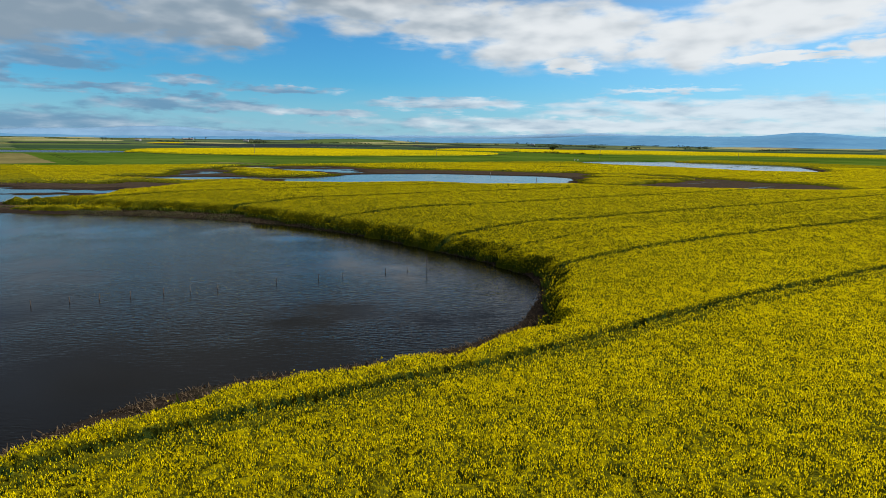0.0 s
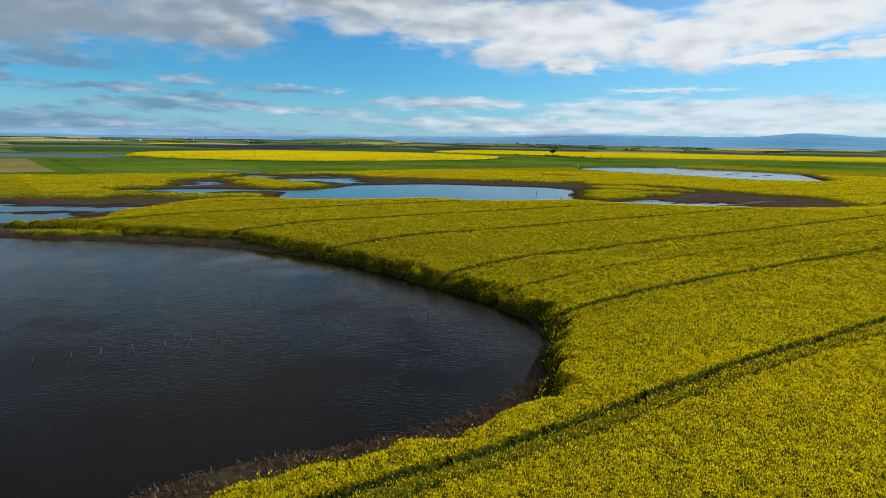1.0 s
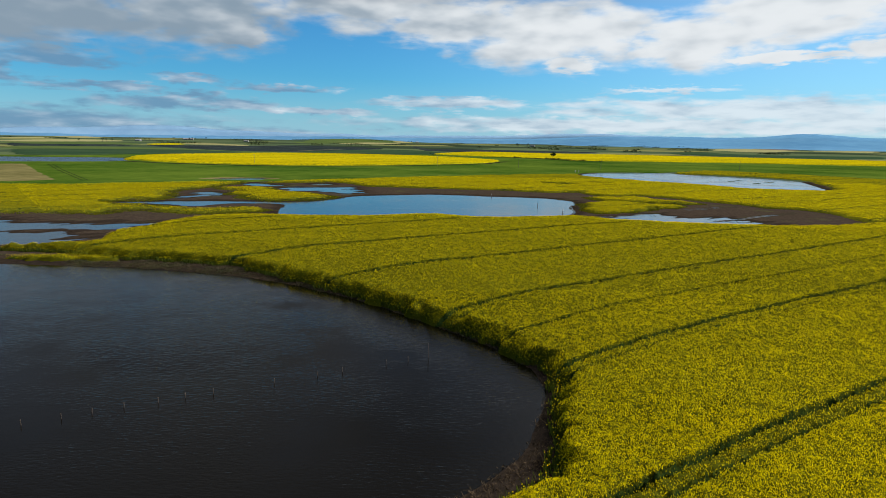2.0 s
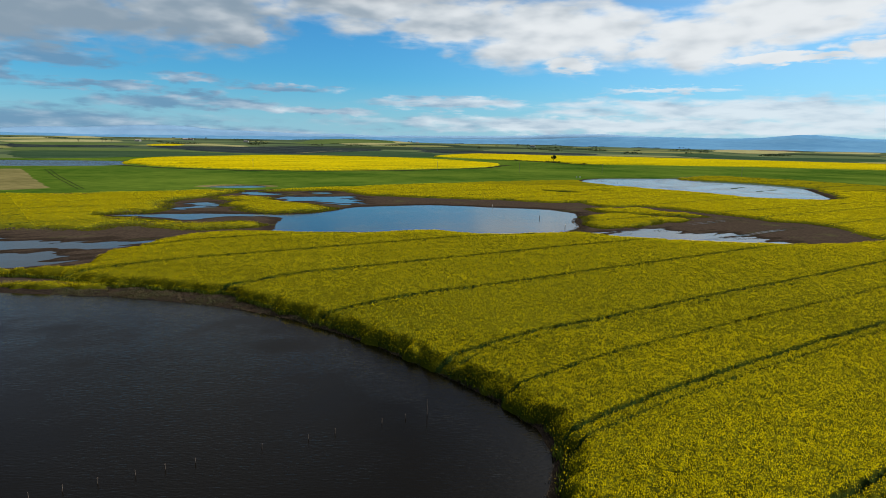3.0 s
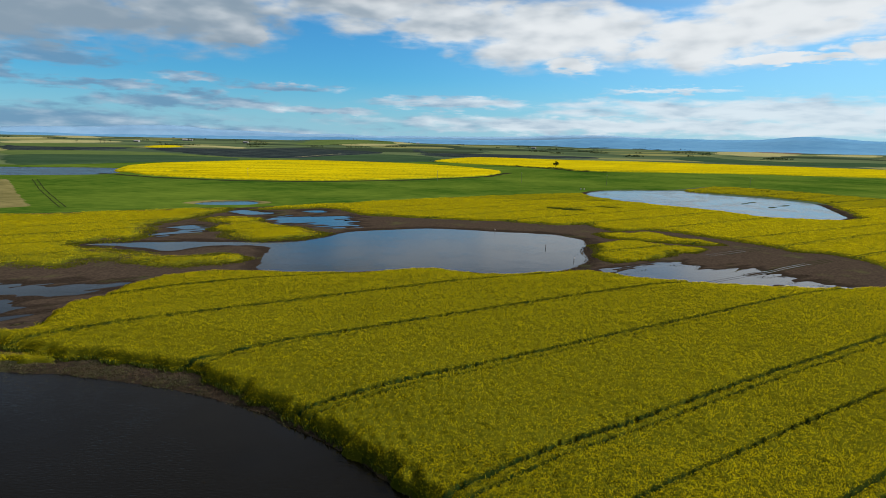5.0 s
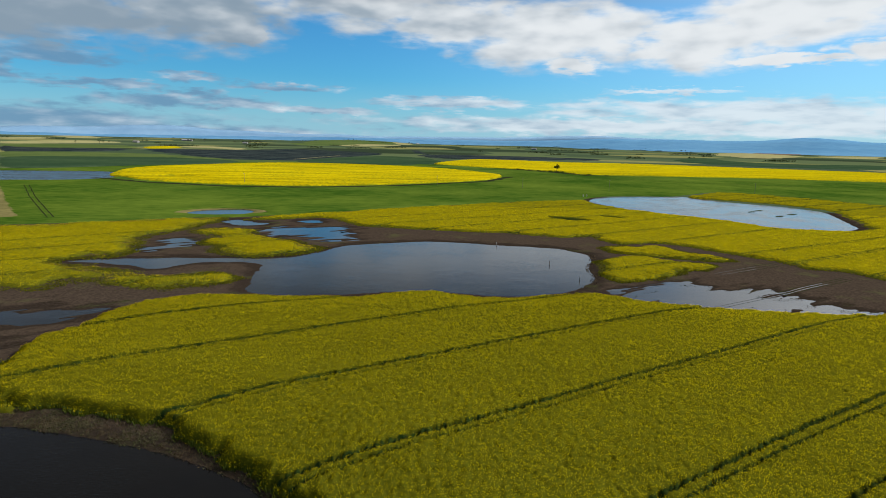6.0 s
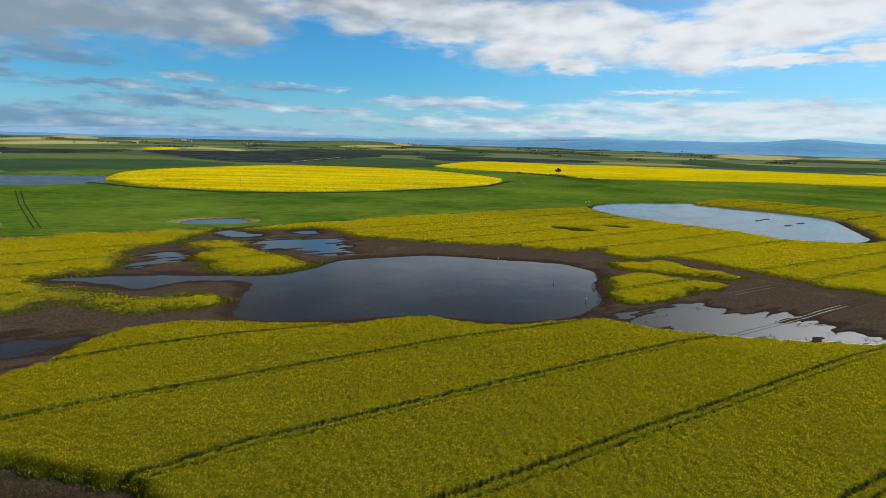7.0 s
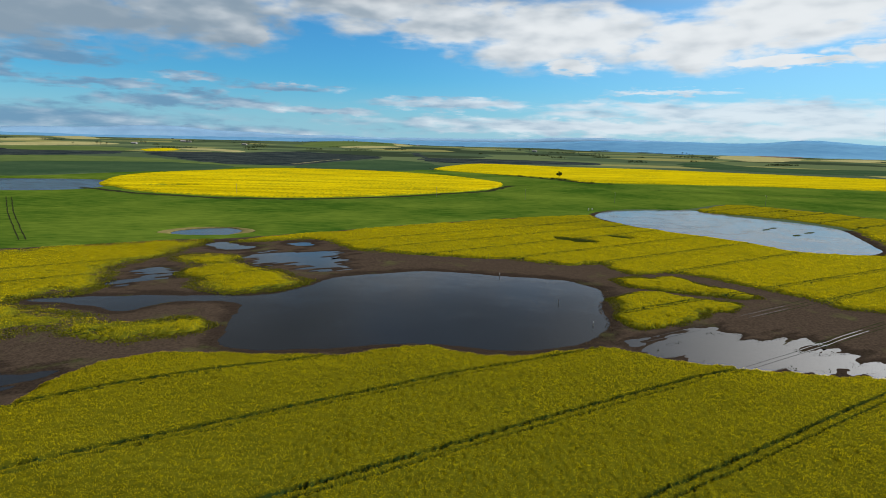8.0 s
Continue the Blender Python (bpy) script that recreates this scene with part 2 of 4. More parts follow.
TAN = cover_material("dry_pasture", (0.085, 0.080, 0.028), (0.17, 0.145, 0.060), 0.03)
WATER_NEAR = water_material("muddy_water", (0.0024, 0.0018, 0.0010), 3.4, 0.75, 0.08, 0.035, 0.32)
WATER_FAR = water_material("pond_water", (0.006, 0.007, 0.008), 1.4, 0.35, 0.13)
WATER_WIND = water_material("wind_blown_water", (0.010, 0.012, 0.016), 0.5, 1.0, 0.25, 0.5)
WATER_PALE = water_material("pale_water", (0.012, 0.013, 0.014), 0.8, 0.9, 0.14, 0.14)
# the blue of distance haze is put into the ranges' base colour
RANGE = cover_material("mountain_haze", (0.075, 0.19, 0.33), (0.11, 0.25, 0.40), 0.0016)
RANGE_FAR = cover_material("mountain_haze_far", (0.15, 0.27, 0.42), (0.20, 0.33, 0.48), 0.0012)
WOOD = plain_material("weathered_wood", (0.13, 0.115, 0.10), 0.85, 12.0)
PALE_WOOD = plain_material("pale_post", (0.50, 0.48, 0.44), 0.8, 12.0)
BARK = plain_material("bark", (0.07, 0.055, 0.045), 0.9, 5.0)
TREE_LEAF = island_material("tree_leaves", (0.020, 0.032, 0.012), (0.050, 0.065, 0.022))
FARM_WALL = plain_material("farm_wall", (0.20, 0.20, 0.19), 0.85, 1.0, 0.2)
WHITEWASH = plain_material("whitewash", (0.50, 0.49, 0.46), 0.8, 1.0, 0.12)
ROOFING = plain_material("roof_sheet", (0.30, 0.28, 0.27), 0.6, 1.0, 0.2)
WET_SOIL = plain_material("wet_soil", (0.022, 0.026, 0.012), 0.9, 2.0, 0.35, 0.0)

# ---- the lie of the land ----
LATTICE = np.random.RandomState(7).rand(257, 257)
LATTICE[256] = LATTICE[0]
LATTICE[:, 256] = LATTICE[:, 0]


def vnoise(x, y, scale, seed=0):
    """Smooth value noise from -1 to 1; scale: metres from bump to bump."""
    u, v = x / scale + 37.7 * seed, y / scale + 91.3 * seed
    iu, iv = np.floor(u), np.floor(v)
    fu, fv = u - iu, v - iv
    fu, fv = fu * fu * (3 - 2 * fu), fv * fv * (3 - 2 * fv)
    a, b = iu.astype(int) % 256, iv.astype(int) % 256
    t = LATTICE
    return 2 * ((t[a, b] * (1 - fu) + t[a + 1, b] * fu) * (1 - fv) + (t[a, b + 1] * (1 - fu) + t[a + 1, b + 1] * fu) * fv) - 1


def step(lo, hi, v):
    k = np.clip((v - lo) / (hi - lo), 0, 1)
    return k * k * (3 - 2 * k)


def curve(points, each=5):
    """A closed Catmull-Rom line through plan points."""
    p = np.array(points, float)
    a, b, c = np.roll(p, 1, 0), np.roll(p, -1, 0), np.roll(p, -2, 0)
    out = []
    for t in np.linspace(0, 1, each, endpoint=False):
        out.append(0.5 * (2 * p + (b - a) * t + (2 * a - 5 * p + 4 * b - c) * t ** 2 + (3 * p - a - 3 * b + c) * t ** 3))
    return np.stack(out, 1).reshape(-1, 2)


def inside_by(line, x, y, reach=60.0):
    """Signed distance to a closed line, positive inside; points further out than reach get -reach."""
    out = np.full(x.shape, -reach)
    near = (x > line[:, 0].min() - reach) & (x < line[:, 0].max() + reach) & (y > line[:, 1].min() - reach) & (y < line[:, 1].max() + reach)
    px, py = x[near], y[near]
    best, odd = np.full(px.shape, 1e18), np.zeros(px.shape, bool)
    for (ax, ay), (bx, by) in zip(line, np.roll(line, -1, 0)):
        dx, dy = bx - ax, by - ay
        t = np.clip(((px - ax) * dx + (py - ay) * dy) / (dx * dx + dy * dy + 1e-12), 0, 1)
        best = np.minimum(best, (px - ax - t * dx) ** 2 + (py - ay - t * dy) ** 2)
        if ay != by:
            odd ^= ((ay > py) != (by > py)) & (px < (bx - ax) * (py - ay) / (by - ay) + ax)
    out[near] = np.where(odd, 1, -1) * np.sqrt(best)
    return out


# shorelines in plan, metres
POND_EAST = [(7, 41.9), (7.2, 38.3), (6, 34), (3.9, 28.9), (0.7, 25.7), (-2.1, 24), (-5.1, 22.6), (-7.8, 21.4), (-10.3, 19.9),
             (-12.1, 18.1), (-13.5, 16.1), (-14.8, 13.5), (-17, 9.5), (-26, 5), (-50, 3), (-83.3, 11.4), (-104.3, 38.2), (-96, 64.2), (-76, 74.7),
             (-60.9, 76.8), (-53.2, 76.3), (-43.3, 76), (-35.3, 74.4), (-28.7, 72.7), (-21.2, 69.6), (-16.1, 66.4), (-10.4, 62.3), (-4.7, 57.0),
             (0.4, 51.9), (4.2, 47.4), (6.1, 44.2)]
POND_MID = [(-39, 131.2), (-42, 139.7), (-43.9, 148.6), (-46.5, 158.4), (-58.2, 158.5), (-63.7, 155), (-67.7, 149.8), (-77.3, 153.4),
            (-90.8, 155), (-85.5, 158.1), (-69.7, 161.6), (-49, 164.3), (-43.1, 166), (-39.1, 170.2), (-34.6, 176.4), (-30.3, 185.6),
            (-23.2, 189.4), (-10, 195.1), (-0.6, 195.2), (11.8, 192.3), (23.7, 190.3), (29.6, 189.2), (34.4, 183.8), (36.6, 179.5),
            (35.1, 171.4), (32.1, 161.7), (31.8, 153.2), (28.8, 145.6), (25, 140.2), (17.6, 136.1), (9.2, 133.7), (-3.2, 136.6), (-14.4, 134.5), (-26.6, 130.9)]
POND_RIGHT = [(71.2, 337.7), (84.3, 361.5), (108.1, 373.2), (136.9, 380.2), (149.6, 353.4), (169.4, 334.9), (178.3, 313), (171.7, 289.9),
              (160.9, 261.9), (155.8, 250.4), (143.7, 242.5), (123.4, 245), (114.5, 262.8), (99.5, 279.6), (84.2, 297.7), (76.2, 314.9)]
POND_LEFT = [(-61.9, 117.1), (-72, 115.7), (-83.3, 115.5), (-96.4, 118.9), (-109.2, 114.1), (-107.3, 104.1), (-90.9, 103.1), (-75.9, 105.1), (-68.3, 107.8), (-63, 110.9)]
POND_LEFT_LOW = [(-66.9, 100.2), (-72.1, 103.4), (-83.4, 102.1), (-101.9, 98.3), (-109, 89.7), (-89, 87), (-70.3, 92.4), (-66.5, 95.7)]
POOL_RIGHT = [(34.6, 139.1), (38.6, 142.6), (43.5, 146.1), (48.8, 148.3), (54.3, 148.2), (58.1, 144.9), (61, 142.3), (67.3, 144.1),
              (64.1, 140.7), (65.9, 138.2), (69, 138.5), (69.9, 134.9), (74.9, 134.3), (77.7, 130.7), (73.2, 126.5), (67.2, 126.9),
              (63.1, 127.5), (59.1, 128.4), (54.4, 128.2), (49.7, 128), (44.2, 130), (38.5, 132.3), (34.7, 135.3)]
POOL_BACK = [(-63.6, 211.4), (-59.7, 216.8), (-43.7, 217.4), (-35.1, 220.8), (-35.2, 215), (-40.8, 208.7), (-34.2, 205.4), (-29.3, 198.8),
             (-36.3, 192.6), (-41, 195.6), (-48, 200.8), (-56.8, 200.3), (-60.7, 205.6)]
POOL_BACK_WEST = [(-81.8, 226.6), (-79.5, 232.6), (-72.5, 227.1), (-65.7, 225), (-67.8, 219.4), (-74.7, 219.3)]
POOL_BACK_SMALL = [(-57.6, 232), (-51.7, 237.2), (-48.3, 231.4), (-52.7, 229.4)]
POOL_SIDE = [(-83.9, 170.1), (-82.3, 175.7), (-80.2, 179.7), (-83.6, 188), (-79.9, 192.2), (-77.4, 184.7), (-72.2, 182.1), (-77, 175.1),
             (-80.1, 169.5)]
POOL_GREEN = [(-104.1, 246.3), (-103.9, 255.8), (-91.3, 264.4), (-82, 256.8), (-83.8, 245.5), (-94.3, 243.8)]
POND_FAR = [(-405.7, 454.2), (-348.6, 476.8), (-283.4, 491.7), (-250.8, 460.9), (-238.5, 426.6), (-241.8, 399.8), (-273.1, 382), (-333, 364.3), (-402.9, 358.9)]
# name, outline, bank softness, raggedness, water level, material, label
WATERS = [
    ("pond", POND_EAST, 1.3, 0.25, 0.0, WATER_NEAR, "large dark muddy pond edged by flowering canola"),
    ("pond", POND_MID, 5.0, 0.7, -0.005, WATER_FAR, "grey-blue pond ringed by bare brown mud"),
    ("pond", POND_RIGHT, 1.6, 0.4, 0.0, WATER_PALE, "bright sky-reflecting pond between yellow canola fields"),
    ("pond", POND_LEFT, 6.0, 2.2, -0.010, WATER_FAR, "shallow flood pool on brown mud"),
    ("pond", POND_LEFT_LOW, 6.0, 2.2, 0.0, WATER_FAR, "shallow flood pool on brown mud"),
    ("puddle", POOL_RIGHT, 9.0, 2.05, -0.015, WATER_FAR, "shallow patchy puddle lying on bare mud"),
    ("puddle", POOL_BACK, 7.0, 2.4, 0.0, WATER_FAR, "streaky shallow puddle on bare mud"),
    ("puddle", POOL_BACK_WEST, 4.0, 1.2, -0.01, WATER_FAR, "narrow shallow puddle beside canola"),
    ("puddle", POOL_BACK_SMALL, 5.0, 1.0, -0.005, WATER_FAR, "small shallow puddle on bare mud"),
    ("puddle", POOL_SIDE, 6.0, 2.1, 0.0, WATER_FAR, "small shallow puddle between canola patches"),
    ("puddle", POOL_GREEN, 1.5, 0.8, 0.0, WATER_FAR, "small blue pool in a green wheat field"),
    ("pond", POND_FAR, 3.0, 1.5, 0.0, WATER_WIND, "distant grey-blue pond beside wheat fields"),
]
SHORES = [curve(w[1]) for w in WATERS]
# the large field between the ponds stands on a low swell of land
NEAR_BANK = [(-40, -30), (-20, 2), (-14.8, 8.2), (-12.8, 11.6), (-11.8, 13.3), (-10.5, 15.1), (-9, 16.9), (-6.2, 18.7), (-2.8, 20.5), (0.9, 22.7),
             (3.7, 24.9), (5.8, 28.0), (6.9, 32.0), (7.6, 37.6), (7.4, 41.8), (5.0, 46.6), (1.7, 50.6), (-3.7, 56.2), (-9, 61.8), (-15.6, 67.2), (-24, 73.3),
             (-31.7, 77.5), (-38.2, 79.3), (-43.1, 79.6), (-49.7, 80.6), (-54.9, 82.7), (-59.8, 84.1), (-67.3, 84.9)]
FAR_BANK = [(-62.4, 86.8), (-56.4, 88.7), (-57.9, 93.3), (-58.5, 99.4), (-56.9, 106.7), (-56.5, 114.5), (-52.9, 121.2), (-48.1, 124.1), (-41.3, 125.5),
            (-27.6, 125.9), (-18.4, 127), (-11.4, 130.1), (-3.9, 131.7), (1.9, 129.7), (10.3, 128.7), (17.3, 131.5), (25.7, 134.6), (31, 132.4),
            (35.8, 129.7), (45.6, 126.8), (53.8, 125.5), (67.6, 124.3), (80.4, 125.7), (90.2, 129.8), (118.7, 139.3), (178.3, 163.8), (165, -30)]
MAIN_LINE = curve(NEAR_BANK + FAR_BANK, 3)


LINE_TURN = radians(33.0)


def across(x, y, turn=LINE_TURN):
    return -math.sin(turn) * x + math.cos(turn) * y


def hills(x, y):
    r, u = np.hypot(x, y), x / np.maximum(y, 1.0)
    left = 1 - step(-0.6, 0.1, u)
    h = (13 * left + 9 * (1 - left)) * step(1500, 4600, r)
    h = h + 16 * np.exp(-((x + 640) / 330) ** 2 - ((y - 3900) / 500) ** 2)
    return h + 2.5 * step(900, 2500, r) * vnoise(x, y, 420, 3)


def shore_distance(x, y):
    """Distance outside the nearest shore, negative in the water, and the land's height there."""
    land, gap = np.full(x.shape, 0.34), np.full(x.shape, 60.0)
    ragged = vnoise(x, y, 5.0, 1) * 0.6 + vnoise(x, y, 1.9, 2) * 0.4
    along = math.cos(LINE_TURN) * x + math.sin(LINE_TURN) * y
    streaks = vnoise(along, across(x, y) * 5.0, 11.0, 5) + 0.6 * vnoise(along, across(x, y) * 3.5, 3.6, 6) + 0.5 * vnoise(along, across(x, y) * 7.0, 6.5, 7)
    for (name, outline, soft, rag, *_), line in zip(WATERS, SHORES):
        d = -inside_by(line, x, y, 26.0) + rag * ((0.6 if rag > 2.0 else 1.0) * ragged + (1.5 if rag > 2.0 else 0.9 if rag > 0.9 else 0.3) * streaks)
        h = np.where(d > 0, 0.34 * (1 - np.exp(-np.maximum(d, 0) / soft)), -0.5 * (1 - np.exp(np.minimum(d, 0) / 3.0)) - 0.02 * (d < 0))
        land, gap = np.minimum(land, h), np.minimum(gap, d)
    swell = inside_by(MAIN_LINE, x, y, 16.0)
    land = land + 0.70 * step(-0.8, 12.0, swell)
    return gap, land


def land_height(x, y):
    gap, land = shore_distance(x, y)
    low = step(8.0, 1.0, gap)
    return land + hills(x, y) + 0.03 * vnoise(x, y, 1.3, 4) * (gap > 0.3) * (0.4 + 0.6 * low)


def graded(parts):
    """Grid lines from (from, to, step) stretches."""
    return np.unique(np.concatenate([np.arange(a, b, s) for a, b, s in parts] + [[parts[-1][1]]]))


def sheet_mesh(name, x, y, z, keep, values):
    """A mesh from a rectangular grid; keep: which cells stay; values: a float for each point by name."""
    nx, ny = x.shape
    idx = np.arange(nx * ny).reshape(nx, ny)
    quads = np.stack([idx[:-1, :-1], idx[1:, :-1], idx[1:, 1:], idx[:-1, 1:]], -1)[keep]
    used, back = np.unique(quads, return_inverse=True)
    co = np.stack([x.ravel(), y.ravel(), z.ravel()], -1)[used]
    me = raw_mesh(name, co, back.reshape(-1, 4))
    for key, v in values.items():
        me.attributes.new(key, "FLOAT", "POINT").data.foreach_set("value", v.ravel()[used].astype(np.float32))
    return me


def raw_mesh(name, co, faces):
    """A mesh from arrays of points and of faces that all have the same number of corners."""
    me, n = bpy.data.meshes.new(name), faces.shape[1]
    me.vertices.add(len(co))
    me.vertices.foreach_set("co", np.asarray(co, np.float32).ravel())
    me.loops.add(faces.size)
    me.loops.foreach_set("vertex_index", faces.astype(np.int32).ravel())
    me.polygons.add(len(faces))
    me.polygons.foreach_set("loop_start", np.arange(0, faces.size, n, dtype=np.int32))
    me.polygons.foreach_set("loop_total", np.full(len(faces), n, np.int32))
    me.update(calc_edges=True)
    return me


def build_ground():
    xs = graded([(-4800, -1500, 110), (-1500, -500, 40), (-500, -200, 10), (-200, -112, 2.2), (-112, -22, 1.15), (-22, 12, 0.5),
                 (12, 30, 0.75), (30, 90, 0.7), (90, 104, 0.75), (104, 184, 1.6), (184, 500, 10), (500, 1500, 40), (1500, 4800, 110)])
    ys = graded([(-900, -60, 60), (-60, 5, 3), (5, 50, 0.5), (50, 114, 1.0), (114, 150, 0.68), (150, 208, 0.85), (208, 240, 0.9), (240, 384, 1.6), (384, 600, 8), (600, 1500, 30), (1500, 4900, 90)])
    x, y = np.meshgrid(xs, ys, indexing="ij")
    gap, _ = shore_distance(x, y)
    z = land_height(x, y)
    wet = step(6.5, 0.2, gap + 1.5 * vnoise(x, y * 1.6, 3.0, 9))
    green = np.maximum(step(330, 420, y), step(60, 60.1, -gap * 0 + np.hypot(x, y - 120) - 200))
    me = sheet_mesh("ground", x, y, z, np.ones((len(xs) - 1, len(ys) - 1), bool), {"wet": wet, "green": green})
    me.materials.append(EARTH)
    me.shade_smooth()
    tagged(new("ground", me), "open farmland of brown mud and green pasture", "ground", kind="structure")


build_ground()


def build_waters():
    for (name, outline, soft, rag, level, mat, label), line in zip(WATERS, SHORES):
        nxt, prv = np.roll(line, -1, 0), np.roll(line, 1, 0)
        t = nxt - prv
        t /= np.linalg.norm(t, axis=1)[:, None] + 1e-9
        area = np.sum(line[:, 0] * nxt[:, 1] - nxt[:, 0] * line[:, 1])
        n = np.stack([t[:, 1], -t[:, 0]], 1) * (1 if area > 0 else -1)
        rim = line + n * (0.8 + 1.3 * rag)
        bm = bmesh.new()
        face = bm.faces.new([bm.verts.new((px, py, level)) for px, py in rim])
        if face.normal.z < 0:
            face.normal_flip()
        bm.normal_update()
        if face.normal.z < 0:
            face.normal_flip()
        bmesh.ops.triangulate(bm, faces=bm.faces[:])
        me = bpy.data.meshes.new(name)
        bm.to_mesh(me)
        bm.free()
        me.materials.append(mat)
        tagged(new(name, me), label, name, kind="structure")


build_waters()

# ---- crops ----
# turn in degrees and offset of each pair of wheel tracks
TRAMLINES = [(radians(a), o) for a, o in (
    (32.6, 14.9), (33.2, 28.4), (33.4, 44.2), (33.0, 62.9), (32.5, 81.0), (32.3, 98.9), (30.6, 117.4), (34.2, 131.2), (34.9, 148.2),
    (35.4, 164.5), (35.8, 181.6), (36.3, 196.6), (36.7, 212.4))]
SINGLE = 36.9


def wheelings(x, y, wide, gauge):
    """1 in the wheel tracks of the tramlines, 0 beside them; and the strip between the wheels."""
    bend = 0.25 * vnoise(x, y, 22, 8)
    track, strip = np.zeros(x.shape), np.zeros(x.shape)
    for turn, c in TRAMLINES:
        o = across(x, y, turn) + bend - c
        for s in (-gauge / 2, gauge / 2):
            track = np.maximum(track, step(wide, wide * 0.35, np.abs(o - s)))
        strip = np.maximum(strip, step(gauge * 0.62, gauge * 0.4, np.abs(o)))
    track = np.maximum(track, step(wide, wide * 0.3, np.abs(across(x, y) + bend - SINGLE)))
    return track, strip


def lane_offset(x, y):
    """Distance to the middle of the nearest pair of wheel tracks."""
    bend = 0.25 * vnoise(x, y, 22, 8)
    best = np.abs(across(x, y) + bend - SINGLE) + 0.7
    for turn, c in TRAMLINES:
        best = np.minimum(best, np.abs(across(x, y, turn) + bend - c))
    return best


def canopy(x, y, line, tall, thin, rag, wide, gauge, holes=(), thick=0.55):
    """Height above the land, and bloom, of a canola field at plan points."""
    ragged = vnoise(x, y, 3.1, 11) * 0.8 + vnoise(x, y, 1.1, 12) * 0.7
    d = inside_by(line, x, y, 25.0) + rag * ragged
    for hole in holes:
        d = np.minimum(d, -inside_by(hole, x, y, 25.0) + rag * ragged)
    patchy = step(-0.35 * thin, 0.65 * thin, d + thin * 0.6 * vnoise(x, y, 6.0, 13) - 0.15 * thin)
    up = step(-0.1, 0.22, d)
    track, strip = wheelings(x, y, wide, gauge)
    h = tall * up * (thick + (1 - thick) * patchy) * (1 - 0.75 * track) * (1 - 0.12 * strip * (1 - track))
    h = h * (0.32 + 0.68 * step(-0.4, max(1.5, 0.5 * thin), d + 0.4 * vnoise(x, y, 1.1, 16)))
    h = h + up * (0.05 * vnoise(x, y, 2.3, 14) + 0.06 * vnoise(x, y, 9.0, 15))
    low = 0.62 if thick > 0.3 else 0.30
    bloom = np.clip((low + (1 - low) * patchy) * (1 - 0.95 * track) * (1 - (0.10 + 0.4 * step(45, 25, y)) * strip), 0, 1) * step(-0.25, 0.1, d)
    bloom = bloom * (1 - 0.22 * step(27, 62, y) * step(150, 130, y))
    return h, bloom, d


def canola_field(label, outline, xs, ys, mat, tall=1.2, thin=1.2, rag=0.5, wide=0.23, gauge=1.4, rough=0.09, gaps=0.0, thick=0.55, vary=0.7, holes=(), seed=1):
    line = curve(outline)
    holes = [curve(h) for h in holes]
    rng = np.random.RandomState(seed)
    x, y = np.meshgrid(xs, ys, indexing="ij")
    dx, dy = np.gradient(x, axis=0), np.gradient(y, axis=1)
    x, y = x + dx * (rng.rand(*x.shape) - 0.5) * 0.7, y + dy * (rng.rand(*x.shape) - 0.5) * 0.7
    h, bloom, d = canopy(x, y, line, tall, thin, rag, wide, gauge, holes, thick)
    lift = rng.rand(*x.shape) - 0.5
    z = land_height(x, y) + h + rough * lift * 2 * np.clip(h, 0, 1) - 0.12 * (d < -0.1)
    bloom = bloom * np.clip(1.0 + vary * lift, 0.2, 1.25)
    # thin stands let the mud show
    z = np.where(rng.rand(*x.shape) < gaps * (1 - np.clip(h / tall, 0, 1)), land_height(x, y) - 0.08, z)
    alive = d > -0.4
    keep = alive[:-1, :-1] | alive[1:, :-1] | alive[1:, 1:] | alive[:-1, 1:]
    me = sheet_mesh("canola_field", x, y, z, keep, {"bloom": bloom, "lane": lane_offset(x, y)})
    me.materials.append(mat)
    return tagged(new("canola_field", me), label, "canola field", kind="stuff"), line


canola_field(
    "yellow flowering canola field crossed by green wheel tracks", NEAR_BANK + FAR_BANK,
    graded([(-68, -16, 0.5), (-16, 46, 0.24), (46, 100, 0.45), (100, 178, 1.0)]),
    graded([(-20, 6, 1.0), (6, 58, 0.22), (58, 138, 0.36), (138, 166, 1.0)]), CANOLA_NEAR, tall=1.2, thin=0.5, rag=0.7, rough=0.14, vary=0.6)
STRIP = [(-62.8, 78.9), (-57, 80.6), (-52.6, 80.8), (-46.6, 79.5), (-50.6, 78.5), (-56.1, 78.4)]
canola_field("small strip of canola beside the water", STRIP, np.arange(-64, -43, 0.3), np.arange(75, 81, 0.25), CANOLA_NEAR,
             tall=0.55, thin=0.6, rag=1.2, rough=0.25, seed=2)
LEFT_FIELD = [(-166.2, 197.1), (-135, 204.3), (-123.9, 213.1), (-111.2, 221.7), (-96.2, 228.9), (-86.6, 234.3), (-83.1, 230.8),
              (-83.5, 219.7), (-85.1, 210.5), (-86.1, 201.4), (-89.1, 191.3), (-88.5, 184.1), (-84.3, 176.8), (-83, 169.8), (-82, 163.9),
              (-84.7, 159), (-90.4, 156.4), (-93.9, 153.7), (-87, 150.1), (-79.4, 148.5), (-73.5, 145.5), (-65.3, 143), (-59.6, 142.6),
              (-54.7, 143.8), (-50.7, 145.8), (-47, 143.2), (-46.1, 139.1), (-48.7, 135.6), (-52.3, 132.8), (-56.3, 130), (-62, 130.6),
              (-68.9, 133.6), (-77.2, 135.2), (-79.4, 127.3), (-92.5, 127.6), (-125.5, 123.3), (-169.9, 144.2)]
